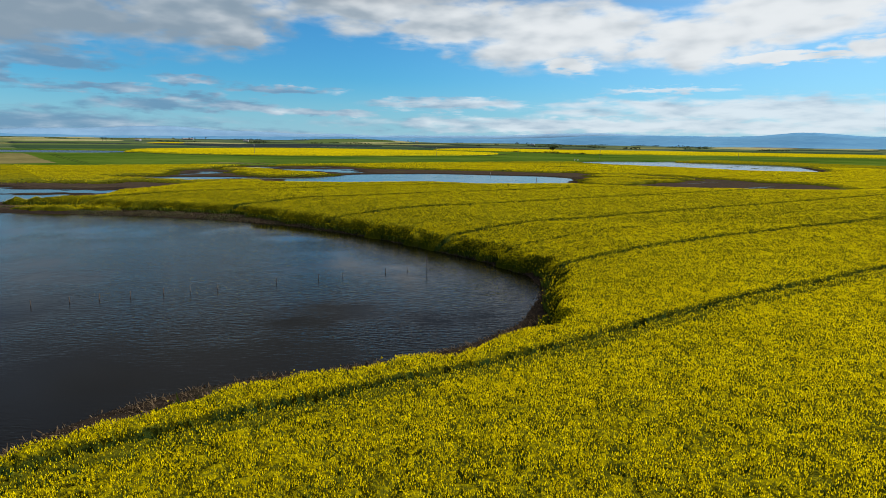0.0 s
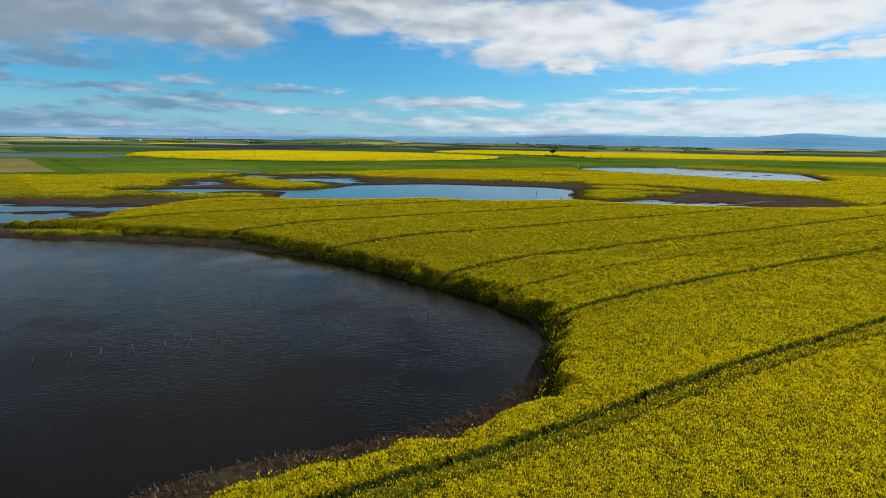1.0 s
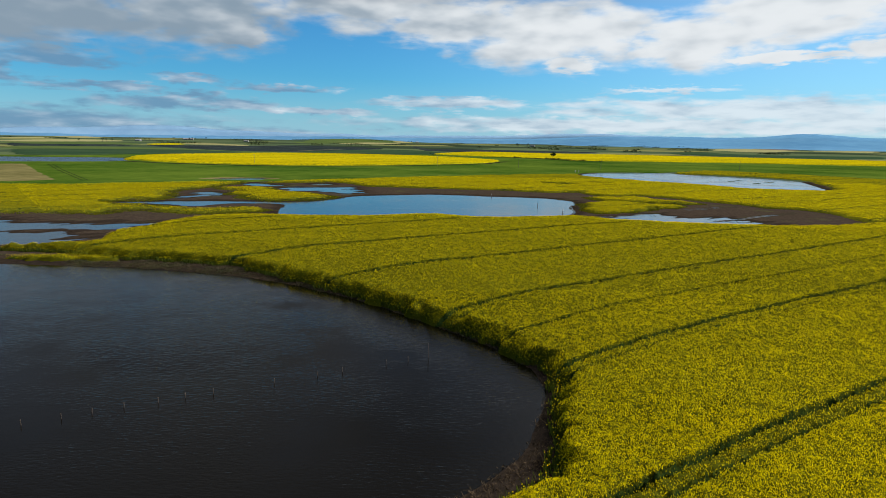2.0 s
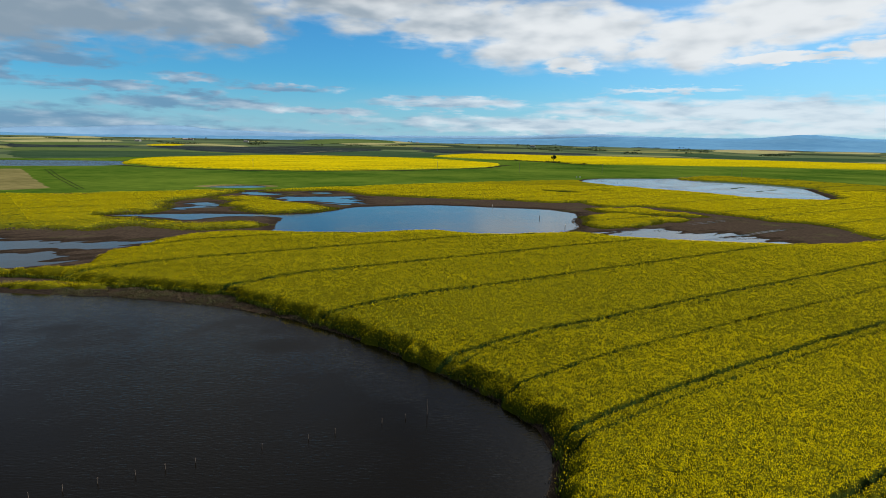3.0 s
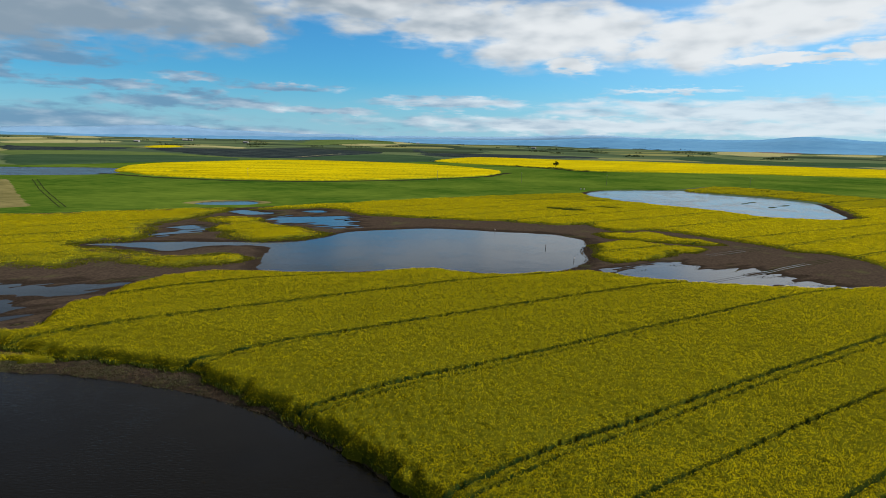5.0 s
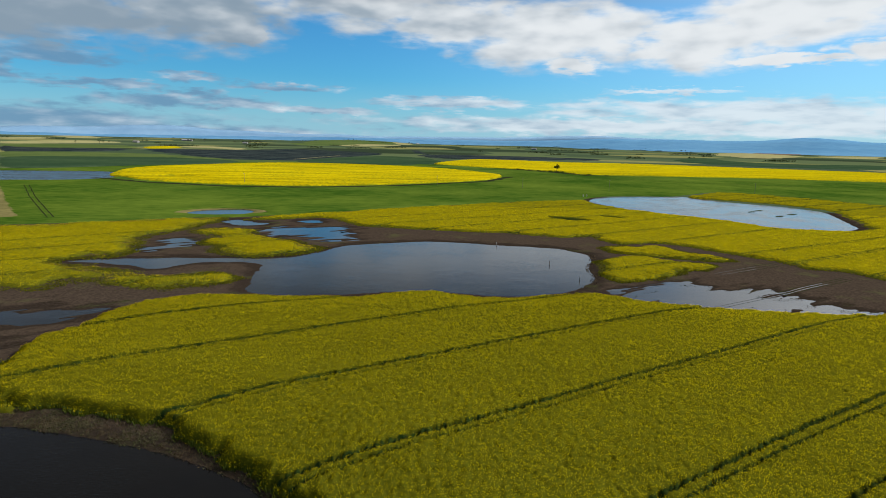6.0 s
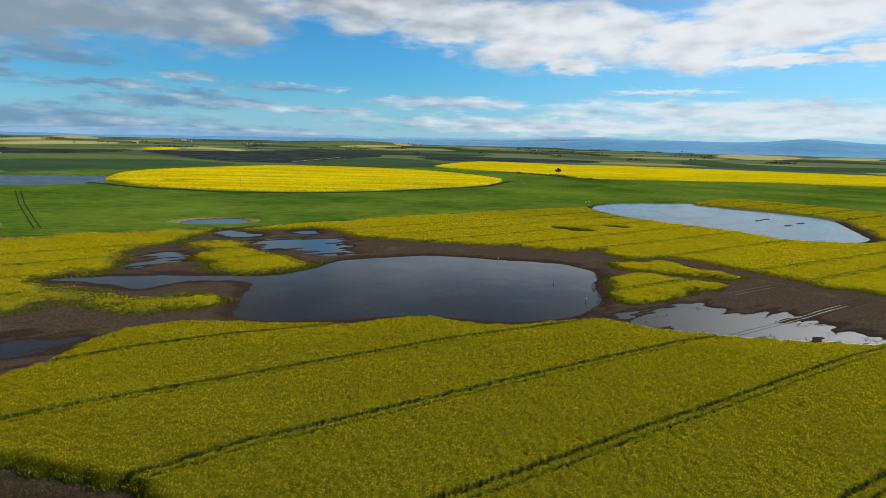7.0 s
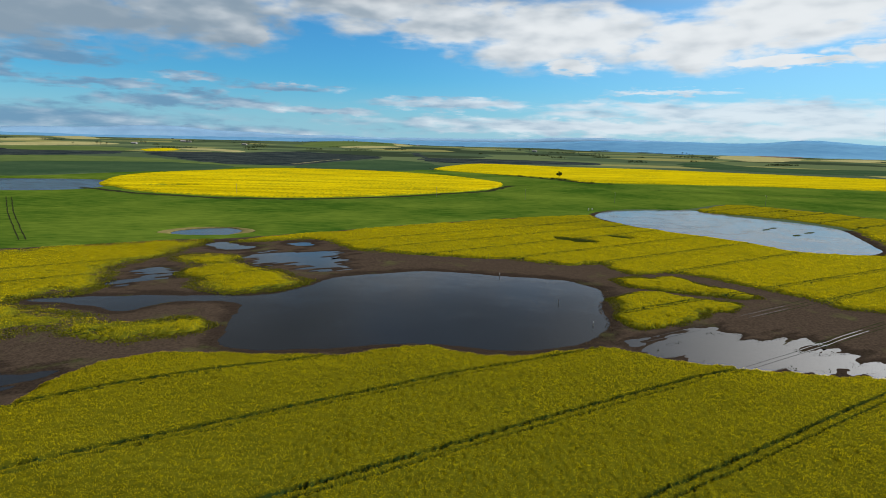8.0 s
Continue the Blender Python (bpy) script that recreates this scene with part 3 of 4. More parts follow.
canola_field("yellow canola field thinning into wet brown mud", LEFT_FIELD, graded([(-182, -120, 0.9), (-120, -43, 0.5)]),
             np.arange(124, 240, 0.55), CANOLA_MID, thin=8.0, rag=1.2, gaps=0.85, thick=0.10, rough=0.18, vary=0.5, tall=0.6, wide=0.3, seed=3)
PATCH = [(-82.7, 201.9), (-77.8, 208.9), (-65.5, 208.1), (-61.7, 200.1), (-51.7, 192.2), (-44.9, 187.4), (-37.5, 181.8), (-36, 177.1),
         (-37.8, 172.2), (-41.6, 169), (-48.3, 165.5), (-53.7, 164.3), (-62.3, 169.1), (-63, 175.9), (-68.4, 180.8), (-71.9, 183.7),
         (-71.8, 192.3)]
canola_field("ragged canola patch among mud and puddles", PATCH, np.arange(-80, -35, 0.5), np.arange(164, 213, 0.55), CANOLA_MID,
             thin=8.0, rag=1.4, gaps=0.85, thick=0.10, rough=0.18, vary=0.5, tall=0.6, wide=0.3, seed=4)
ROUND_POND = [(-78, 232.9), (-54.5, 254.1), (-25, 278.9), (25.2, 315), (66.3, 337.6), (69.4, 329.7), (73.8, 312.6), (82.2, 295.9), (97.5, 277.6), (112.4, 260.9),
              (121.6, 242.8), (144.1, 240.1), (158.7, 248.4), (165, 262.8), (175.2, 289.4), (182.4, 314.7), (173.4, 338.6), (153.9, 357.8), (138.4, 376.7), (174.4, 414.4),
              (203.3, 396.3), (229.7, 353.3), (273.9, 291.6), (314, 234.8), (284.9, 172)]
MUD_EDGE = [(180.9, 169), (120.6, 144.2), (99, 137.1), (99.3, 155.1), (96.1, 163.7), (88.8, 167.2), (85.8, 174.5), (76.8, 186.4), (63.4, 200.6), (51.1, 197.4),
            (45.8, 203.4), (43.5, 210.5), (32.7, 207.9), (16.6, 213.7), (-0.7, 215.7), (-22.3, 218.9), (-36.3, 226.5), (-46.8, 240.3), (-58.6, 238.1), (-68.4, 232.2)]
GAP_A = [(38.2, 258.7), (40.9, 260.3), (50.2, 254.8), (52.4, 251.4), (46.9, 250.8), (41.4, 253.6)]
GAP_B = [(61.3, 266.6), (64, 267.1), (67.9, 262.9), (65.7, 261.8)]
canola_field("broad yellow canola field wrapped round a pond", ROUND_POND + MUD_EDGE,
             graded([(-80, 90, 0.62), (90, 190, 0.9), (190, 316, 2.5)]), graded([(134, 275, 0.66), (275, 418, 1.1)]), CANOLA_MID,
             thin=3.5, rag=1.0, gaps=0.85, thick=0.10, rough=0.18, vary=0.5, tall=0.6, wide=0.3, gauge=1.4, holes=(GAP_A, GAP_B), seed=5)
TONGUE = [(42.4, 190.1), (47.3, 194.1), (53.2, 193.6), (60.2, 195.9), (62.4, 191.5), (65.7, 186.8), (69.9, 183.1), (73.8, 175.3),
          (68, 173), (62.6, 176), (55.1, 177.8), (48.9, 179.9), (44.1, 182.8)]
canola_field("tongue of canola reaching over the mud", TONGUE, np.arange(38, 76, 0.5), np.arange(171, 200, 0.5), CANOLA_MID,
             thin=3.0, rag=1.0, gaps=0.85, thick=0.10, rough=0.18, vary=0.5, tall=0.6, wide=0.3, seed=6)
ISLAND = [(36.3, 170.3), (39.5, 173.8), (45.4, 177.8), (51, 177.9), (53.9, 174.4), (59.6, 172), (67, 169.4), (62.2, 163.2), (56.3, 160.4),
          (52.1, 156.6), (45.5, 151.6), (38.6, 147.9), (34.7, 149.7), (34, 154.6), (35.8, 160.7)]
canola_field("island of canola standing in bare mud", ISLAND, np.arange(32, 67, 0.45), np.arange(147, 180, 0.45), CANOLA_MID,
             thin=2.5, rag=0.9, gaps=0.85, thick=0.10, rough=0.18, vary=0.5, tall=0.6, wide=0.3, seed=7)


def low_field(name, label, outline, cell, mat, tall, holes=(), rag=0.6, category="field", seed=1, rough=0.05):
    line = np.array(outline, float) if name == "dry_pasture" else curve(outline)
    lo, hi = line.min(0) - cell, line.max(0) + cell
    x, y = np.meshgrid(np.arange(lo[0], hi[0] + cell, cell), np.arange(lo[1], hi[1] + cell, cell), indexing="ij")
    d = inside_by(line, x, y, 60.0) + rag * cell * 0.4 * vnoise(x, y, cell * 4, 21)
    for hole in holes:
        d = np.minimum(d, -inside_by(curve(hole), x, y, 60.0))
    up = step(-0.15 * cell, 0.6 * cell, d)
    rng = np.random.RandomState(seed)
    z = land_height(x, y) + tall * up + rough * tall * (rng.rand(*x.shape) - 0.5) - 0.3 * (d < -0.2 * cell)
    bloom = up * (0.86 + 0.14 * vnoise(x, y * 2, 40, 22))
    alive = d > -0.6 * cell
    keep = alive[:-1, :-1] | alive[1:, :-1] | alive[1:, 1:] | alive[:-1, 1:]
    me = sheet_mesh(name, x, y, z, keep, {"bloom": bloom})
    me.materials.append(mat)
    return tagged(new(name, me), label, category, kind="stuff")


GREEN = [(-354.3, 132.7), (-267.9, 174.1), (-168.8, 197.7), (-137.2, 208), (-111.4, 222.9), (-97.4, 232.4), (-80, 238.8), (-54.5, 255.5), (-25, 280.4), (25.2, 316.7),
         (64.9, 337.4), (70.6, 345.5), (83.8, 364.9), (108.7, 377), (136.7, 384.6), (174.6, 419.3), (207.2, 398.9), (233.8, 355.2), (280.8, 292.5), (371.9, 240), (760.2, 422.7), (701, 802),
         (389, 819), (139, 734), (67, 781), (-63, 777), (-222, 775), (-307.5, 582.9), (-350, 499.5), (-417.9, 462)]
RIM = [(-108.8, 245.2), (-106.5, 257), (-91.3, 265.2), (-77.2, 258), (-78.1, 248.7), (-83.8, 244.6), (-94.7, 242.8)]
GREEN_POOL = [(-106.5, 245.5), (-106.1, 257.6), (-91.3, 267.4), (-79.1, 257.7), (-80.9, 243.3), (-94.2, 240.8)]
low_field("wheat_field", "green young wheat field with faint streaks", GREEN, 2.6, WHEAT, 0.45, (RIM, POND_FAR), category="wheat field")
low_field("dry_grass", "tan dead grass round a small field pool", RIM, 0.8, TAN, 0.12, (POOL_GREEN,), category="dry grass", seed=8)
BARE_PATCH = [(-217.1, 440.8), (-201.3, 451.5), (-184.2, 452.8), (-187.5, 445), (-202.8, 437.4)]
OVAL = [(-261, 461.2), (-229.5, 424.8), (-193.2, 394.8), (-134.4, 378.8), (-86.4, 385), (-39.1, 415.3), (17.7, 475.3), (39.1, 535.3), (32.3, 584.3), (-17.2, 661.4),
        (-104, 712), (-202, 710), (-266.2, 608.3), (-282.4, 541.1)]
low_field("canola_field", "bright yellow oval canola field in full bloom", OVAL, 2.2, CANOLA_FAR, 1.3, (BARE_PATCH,), category="canola field", rough=0.2)
FAR_YELLOW = [(-29, 827), (39, 1039), (174, 988), (288, 981), (413, 925), (591, 830), (739, 722), (544.3, 572.9), (401, 594.7), (294.3, 612.2),
              (129.8, 604.7), (110.9, 650.2), (57.1, 700), (-8, 760)]
low_field("canola_field", "long yellow canola field behind a hedge", FAR_YELLOW, 3.0, CANOLA_FAR, 1.3, category="canola field", rough=0.2, seed=2)
FAR_PATCHES = [
    ("pasture", "light green distant pasture band", PASTURE, [(-663, 883), (-619, 940), (-487, 941), (-382, 864), (-280, 785), (-205, 784), (-194, 742), (-258, 717), (-281, 751), (-373, 798), (-466, 768), (-521, 700)]),
    ("wheat_field", "dark green distant wheat field", WHEAT_DARK, [(-521, 700), (-466, 768), (-373, 798), (-282, 750), (-258, 717), (-256, 657), (-298, 598), (-329, 552), (-373, 511)]),
    ("scrub", "dark scrub on a distant slope", SCRUB_AND_SHADE, [(-968, 1275), (-830, 1154), (-757, 1228), (-697, 1250), (-617, 1088), (-635, 964), (-680, 905)]),
    ("pasture", "mid green distant pasture", PASTURE, [(-1088, 1430), (-996, 1559), (-847, 1533), (-739, 1364), (-808, 1218), (-968, 1275)]),
    ("canola_field", "small distant yellow canola field", CANOLA_FAR, [(-751, 1435), (-783, 1549), (-758, 1589), (-699, 1520), (-666, 1398), (-665, 1309)]),
    ("stubble_field", "dull yellow distant field", STUBBLE, [(-742, 1619), (-669, 1664), (-539, 1521), (-527, 1415), (-604, 1505), (-690, 1537)]),
    # the cloud shade on this valley is laid on as scrub colour
    ("scrub", "valley under cloud shade, painted as dark scrub", SCRUB_AND_SHADE, [(-649, 1254), (-620, 1305), (-531, 1327), (-491, 1390), (-432, 1614), (-291, 1491), (-208, 1408), (-157, 1306), (-173, 1110), (-203, 962), (-218, 831), (-275, 813), (-329, 835), (-418, 944), (-502, 1042)]),
    ("pasture", "dull green humped pasture", WHEAT_DARK, [(-209, 817), (-185, 962), (-122, 1105), (-45, 1003), (-22, 828), (-73, 736), (-141, 742), (-189, 727)]),
    ("scrub", "dark scrub along a shallow creek", SCRUB_AND_SHADE, [(-131, 1731), (-110, 1752), (-60, 1363), (52, 1375), (281, 1289), (255, 1172), (90, 1080), (-44, 1091), (-83, 1385)]),
    ("pasture", "green distant hillside pasture", PASTURE, [(-712, 2641), (-880, 3737), (-781, 4366), (-498, 4408), (-352, 3410), (-491, 3077), (-579, 2468)]),
    ("stubble_field", "pale distant stubble field", STUBBLE, [(-532, 2699), (-474, 3156), (-284, 3035), (-412, 2587)]),
    ("stubble_field", "pale distant stubble field", STUBBLE, [(-416, 3853), (-278, 3621), (-294, 3303), (-365, 3533)]),
    ("stubble_field", "pale yellow distant field", STUBBLE, [(1108, 2599), (1390, 2998), (1417, 2598), (1170, 2081), (905, 1819), (909, 2048)]),
    ("ploughed_field", "brown ploughed distant field", PLOUGHED, [(1526, 3105), (2072, 3917), (2195, 3849), (1580, 2800), (1373, 2649)]),
    ("wheat_field", "dark green distant wheat field", WHEAT_DARK, [(499, 1391), (674, 1662), (621, 1379), (666, 1235), (871, 1262), (701, 1020), (540, 1008), (450, 1118)]),
    ("stubble_field", "thin pale distant field", STUBBLE, [(1378, 2334), (1662, 2538), (1706, 2445), (1342, 2055)]),
    ("stubble_field", "pale distant stubble field", STUBBLE, [(-1857, 2418), (-1957, 2752), (-1801, 2633), (-1628, 2294), (-1586, 2071)]),
    ("stubble_field", "pale distant stubble field", STUBBLE, [(-2349, 3469), (-2352, 3754), (-1786, 2957), (-1866, 2854)]),
    ("stubble_field", "tan distant stubble field", STUBBLE, [(-1356, 1774), (-1338, 2148), (-1138, 1998), (-1123, 1681), (-1145, 1502)]),
    ("dry_pasture", "tan dry pasture corner crossed by wheel marks", TAN, [(-293.7, 317.8), (-253.2, 343.6), (-151.5, 221.6), (-161.9, 208), (-236.8, 190.5), (-328, 212.7)]),
]
for i, (name, label, mat, outline) in enumerate(FAR_PATCHES):
    size = np.ptp(np.array(outline), axis=0).max()
    low_field(name, label, outline, max(2.5, size / 70), mat, 0.6 if name == "dry_pasture" else 0.8 + 0.05 * i, rag=0.6 if name == "dry_pasture" else 3.0, seed=30 + i, category=name.replace("_", " "))


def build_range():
    """Low mountains along the horizon, coloured with the blue of haze."""
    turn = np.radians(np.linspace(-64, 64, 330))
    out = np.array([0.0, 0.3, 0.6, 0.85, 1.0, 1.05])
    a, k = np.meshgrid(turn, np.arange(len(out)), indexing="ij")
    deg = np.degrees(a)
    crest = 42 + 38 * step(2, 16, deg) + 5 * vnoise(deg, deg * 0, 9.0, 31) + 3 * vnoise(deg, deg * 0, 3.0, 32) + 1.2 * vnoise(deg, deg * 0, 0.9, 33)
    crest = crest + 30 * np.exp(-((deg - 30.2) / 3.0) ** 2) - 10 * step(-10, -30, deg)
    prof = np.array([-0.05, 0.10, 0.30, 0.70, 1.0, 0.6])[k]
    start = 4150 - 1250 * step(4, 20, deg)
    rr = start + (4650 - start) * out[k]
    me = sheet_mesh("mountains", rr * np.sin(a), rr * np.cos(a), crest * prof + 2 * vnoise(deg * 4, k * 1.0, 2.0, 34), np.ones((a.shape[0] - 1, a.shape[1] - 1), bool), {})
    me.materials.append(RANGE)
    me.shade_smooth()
    tagged(new("backdrop_mountains", me), "low mountain range on the far horizon, painted haze blue", "mountains", kind="structure")
    # a paler range behind it, with more haze in its colour
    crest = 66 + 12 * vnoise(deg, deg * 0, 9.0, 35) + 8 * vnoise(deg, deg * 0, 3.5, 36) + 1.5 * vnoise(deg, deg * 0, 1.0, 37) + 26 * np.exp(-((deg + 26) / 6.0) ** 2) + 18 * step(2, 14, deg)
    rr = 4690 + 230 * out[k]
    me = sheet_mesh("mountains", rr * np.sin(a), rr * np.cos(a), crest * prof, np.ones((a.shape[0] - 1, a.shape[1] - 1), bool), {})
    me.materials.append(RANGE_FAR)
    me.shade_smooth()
    tagged(new("backdrop_mountains", me), "mountain range behind the first, painted paler with haze", "mountains", kind="structure")


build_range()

# ---- plants close to the camera ----


def tufts(pos, size, rng, tall=1.9):
    """Upright flower heads, each a small folded spike: points and triangles."""
    n = len(pos)
    turn = rng.rand(n) * 2 * np.pi
    co = np.zeros((n, 4, 3))
    for i, k in enumerate((0.0, 2.1, 4.2)):
        co[:, i, 0], co[:, i, 1] = np.cos(turn + k), np.sin(turn + k)
    co[:, :3, 2], co[:, 3, 2] = -0.5 * tall, 0.5 * tall
    co += (rng.rand(n, 4, 3) - 0.5) * 0.8
    co = co * size[:, None, None] + pos[:, None, :]
    tri = np.array([[0, 1, 3], [1, 2, 3]])
    faces = (tri[None] + 4 * np.arange(n)[:, None, None]).reshape(-1, 3)
    return co.reshape(-1, 3), faces


def blades(pos, height, width, lean, rng):
    """Thin upright leaves and stems, a folded pair of triangles each."""
    n = len(pos)
    turn = rng.rand(n) * 2 * np.pi
    side = np.stack([np.cos(turn), np.sin(turn), np.zeros(n)], 1) * width[:, None]
    tip = np.stack([(rng.rand(n) - 0.5) * lean, (rng.rand(n) - 0.5) * lean, np.ones(n)], 1) * height[:, None]
    mid = tip * 0.55 + np.stack([-side[:, 1], side[:, 0], np.zeros(n)], 1) * 0.6
    co = np.stack([pos - side * 0.4, pos + side * 0.4, pos + mid + side, pos + tip, pos + mid - side], 1)
    faces = (np.array([[0, 1, 2], [0, 2, 4], [4, 2, 3]])[None] + 5 * np.arange(n)[:, None, None]).reshape(-1, 3)
    return co.reshape(-1, 3), faces


def stuff(name, co, faces, mat, label, category):
    me = raw_mesh(name, co, faces)
    me.materials.append(mat)
    return tagged(new(name, me), label, category, kind="stuff")


def near_flowers():
    rng = np.random.RandomState(41)
    pos, size, leaf = [], [], []
    for y0, y1, dense, small, big in ((7, 18, 430, 0.010, 0.020), (18, 32, 290, 0.011, 0.022), (32, 60, 165, 0.012, 0.023), (60, 136, 70.0, 0.013, 0.025)):
        x0, x1 = -0.95 * (y1 + 4), 0.95 * (y1 + 4)
        n = int((x1 - x0) * (y1 - y0) * dense)
        x, y = x0 + rng.rand(n) * (x1 - x0), y0 + rng.rand(n) * (y1 - y0)
        ok = np.abs(x) < 0.8 * (y + 5)
        x, y = x[ok], y[ok]
        h, bloom, d = canopy(x, y, MAIN_LINE, 1.2, 0.5, 0.7, 0.23, 1.4)
        lump = vnoise(x, y, 0.34, 44)
        clump = 0.85 + 0.35 * lump
        ok = (d > 0.0) & (h > 0.25)
        flower = ok & (rng.rand(len(x)) < (bloom - 0.1) * clump)
        z = land_height(x, y) + h
        pos.append(np.stack([x, y, z + 0.06 * lump + 0.24 * (rng.rand(len(x)) - 0.25)], 1)[flower])
        size.append((small + (big - small) * rng.rand(len(x)))[flower])
        if y1 < 61:
            green = ok & (rng.rand(len(x)) < 0.10 + 0.3 * (bloom < 0.4))
            leaf.append(np.stack([x, y, z - 0.28], 1)[green])
    strip = curve(STRIP)
    x, y = -63 + 19 * rng.rand(5000), 75.5 + 5 * rng.rand(5000)
    ok = inside_by(strip, x, y) > 0.0
    x, y = x[ok], y[ok]
    pos.append(np.stack([x, y, land_height(x, y) + 0.25 + 0.45 * rng.rand(len(x))], 1))
    size.append(0.014 + 0.014 * rng.rand(len(x)))
    pos, size, leaf = np.concatenate(pos), np.concatenate(size), np.concatenate(leaf)
    stuff("canola_flowers", *tufts(pos, size, rng, 4.2), PETALS, "yellow canola flower heads above the leaves", "canola flowers")
    n = len(leaf)
    stuff("canola_leaves", *blades(leaf, 0.30 + 0.15 * rng.rand(n), 0.03 + 0.03 * rng.rand(n), 0.8, rng), LEAVES,
          "green canola stems and leaves", "canola leaves")


near_flowers()


def bank_plants():
    """Leafy plants on the crop's edge and dry weeds on the bank of the near pond."""
    rng = np.random.RandomState(42)
    n = 260000
    x, y = -70 + 82 * rng.rand(n), 8 + 85 * rng.rand(n)
    d = inside_by(MAIN_LINE, x, y, 6.0)
    near = (d > -4) & (d < 1.3)
    x, y, d = x[near], y[near], d[near]
    h, bloom, d = canopy(x, y, MAIN_LINE, 1.2, 0.5, 0.7, 0.23, 1.4)
    gap, land = shore_distance(x, y)
    edge = (d > -0.5) & (d < 0.3) & (gap > 0.1) & (rng.rand(len(d)) < 0.5)
    root = np.stack([x, y, land], 1)[edge]
    root = np.repeat(root, 3, 0) + (rng.rand(3 * len(root), 3) - 0.5) * (0.3, 0.3, 0.0)
    m = len(root)
    stuff("canola_stems", *blades(root, 0.22 + 0.45 * rng.rand(m), 0.03 + 0.04 * rng.rand(m), 0.9, rng), LEAVES,
          "leafy green canola stems along the bank", "canola stems")
    head = root[rng.rand(m) < 0.3]
    head = head + np.stack([(rng.rand(len(head)) - 0.5) * 0.4, (rng.rand(len(head)) - 0.5) * 0.4, 0.30 + 0.45 * rng.rand(len(head))], 1)
    stuff("canola_flowers", *tufts(head, 0.022 + 0.026 * rng.rand(len(head)), rng), PETALS, "yellow canola flowers along the bank", "canola flowers")
    bare = (d < 0.1) & (gap > -0.15) & (gap < 3.5) & (rng.rand(len(x)) < 0.75)
    root = np.stack([x, y, land - 0.02], 1)[bare]
    root = np.repeat(root, 4, 0) + (rng.rand(4 * len(root), 3) - 0.5) * (0.3, 0.3, 0.0)
    m = len(root)
    stuff("dry_weeds", *blades(root, (0.04 + 0.16 * rng.rand(m) ** 2) * (1.1 + 0.9 * vnoise(root[:, 0], root[:, 1], 0.9, 71)), 0.008 + 0.016 * rng.rand(m), 3.0, rng), DRY_WEEDS,
          "flattened dry brown weeds on the muddy bank", "dry weeds")
    shoot = (d < 0.2) & (gap > -0.1) & (gap < 5.0) & (y > 45) & (rng.rand(len(x)) < 0.35 + 0.5 * vnoise(x, y, 2.6, 72))
    root = np.stack([x, y, land - 0.02], 1)[shoot]
    root = np.repeat(root, 4, 0) + (rng.rand(4 * len(root), 3) - 0.5) * (0.6, 0.6, 0.0)
    m = len(root)
    stuff("bank_weeds", *blades(root, 0.05 + 0.16 * rng.rand(m) ** 2, 0.015 + 0.03 * rng.rand(m), 2.4, rng), BANK_WEEDS,
          "low olive weeds on the far bank of the pond", "bank weeds")


bank_plants()

# ---- posts, poles, trees ----


def part(name, bm, mat, parent=None, label=""):
    """One mesh object under a thing."""
    me = bpy.data.meshes.new(name)
    bm.to_mesh(me)
    bm.free()
    me.materials.append(mat)
    ob = new(name, me)
    ob.parent = parent
    return tagged(ob, label)


def shaft(bm, a, b, ra, rb, sides=7):
    """A tapered round bar from a to b."""
    a, b = Vector(a), Vector(b)
    q = (b - a).to_track_quat("Z", "Y")
    rings = []
    for p, rad in ((a, ra), (b, rb)):
        rings.append([bm.verts.new(p + q @ Vector((rad * math.cos(k), rad * math.sin(k), 0))) for k in np.linspace(0, 2 * math.pi, sides, endpoint=False)])
    for i in range(sides):
        j = (i + 1) % sides
        bm.faces.new((rings[0][i], rings[0][j], rings[1][j], rings[1][i]))
    bm.faces.new(rings[1])
    bm.faces.new(rings[0][::-1])


def ground_at(x, y):
    return float(land_height(np.array([x]), np.array([y]))[0])


def thing(name, x, y, z, label, category, group="", turn=0.0):
    ob = new(name)
    ob.matrix_world = pose(x, y, z, 0, 0, turn)
    return tagged(ob, label, category, group)


def fence_post(tall, lean, mat, label):
    ob = thing("fence_post", 0, 0, 0, label, "fence post", "drowned fence line")
    bm = bmesh.new()
    shaft(bm, (0, 0, -0.5), (lean, 0, tall), 0.028, 0.024)
    shaft(bm, (lean, 0, tall), (lean * 1.05, 0, tall + 0.03), 0.028, 0.01)
    part("post", bm, mat, ob)
    for z in (0.35, 0.7):
        if z < tall:
            bm = bmesh.new()
            shaft(bm, (lean * z / tall - 0.055, 0.0, z), (lean * z / tall + 0.055, 0.0, z), 0.012, 0.012, 5)
            part("wire_staple", bm, BARK, ob)
    return ob


def build_fence():
    a, b = Vector((-25.8, 32.0)), Vector((-1.5, 45.0))
    spots = [0.0, 0.075, 0.135, 0.20, 0.275, 0.335, 0.40, 0.55, 0.665, 0.735, 0.865, 0.935]
    rng = random.Random(5)
    first = fence_post(0.36, 0.03, BARK, "thin weathered fence post standing in pond water")
    for i, k in enumerate(spots):
        p = a.lerp(b, k)
        m = pose(p.x, p.y, 0, rng.uniform(-4, 4), rng.uniform(-4, 4), rng.uniform(0, 360))
        if i == 0:
            first.matrix_world = m
        else:
            copy_thing(first, m)
    tall = fence_post(1.2, -0.03, BARK, "taller dark fence post standing in pond water")
    tall.matrix_world = pose(b.x, b.y, 0)


build_fence()


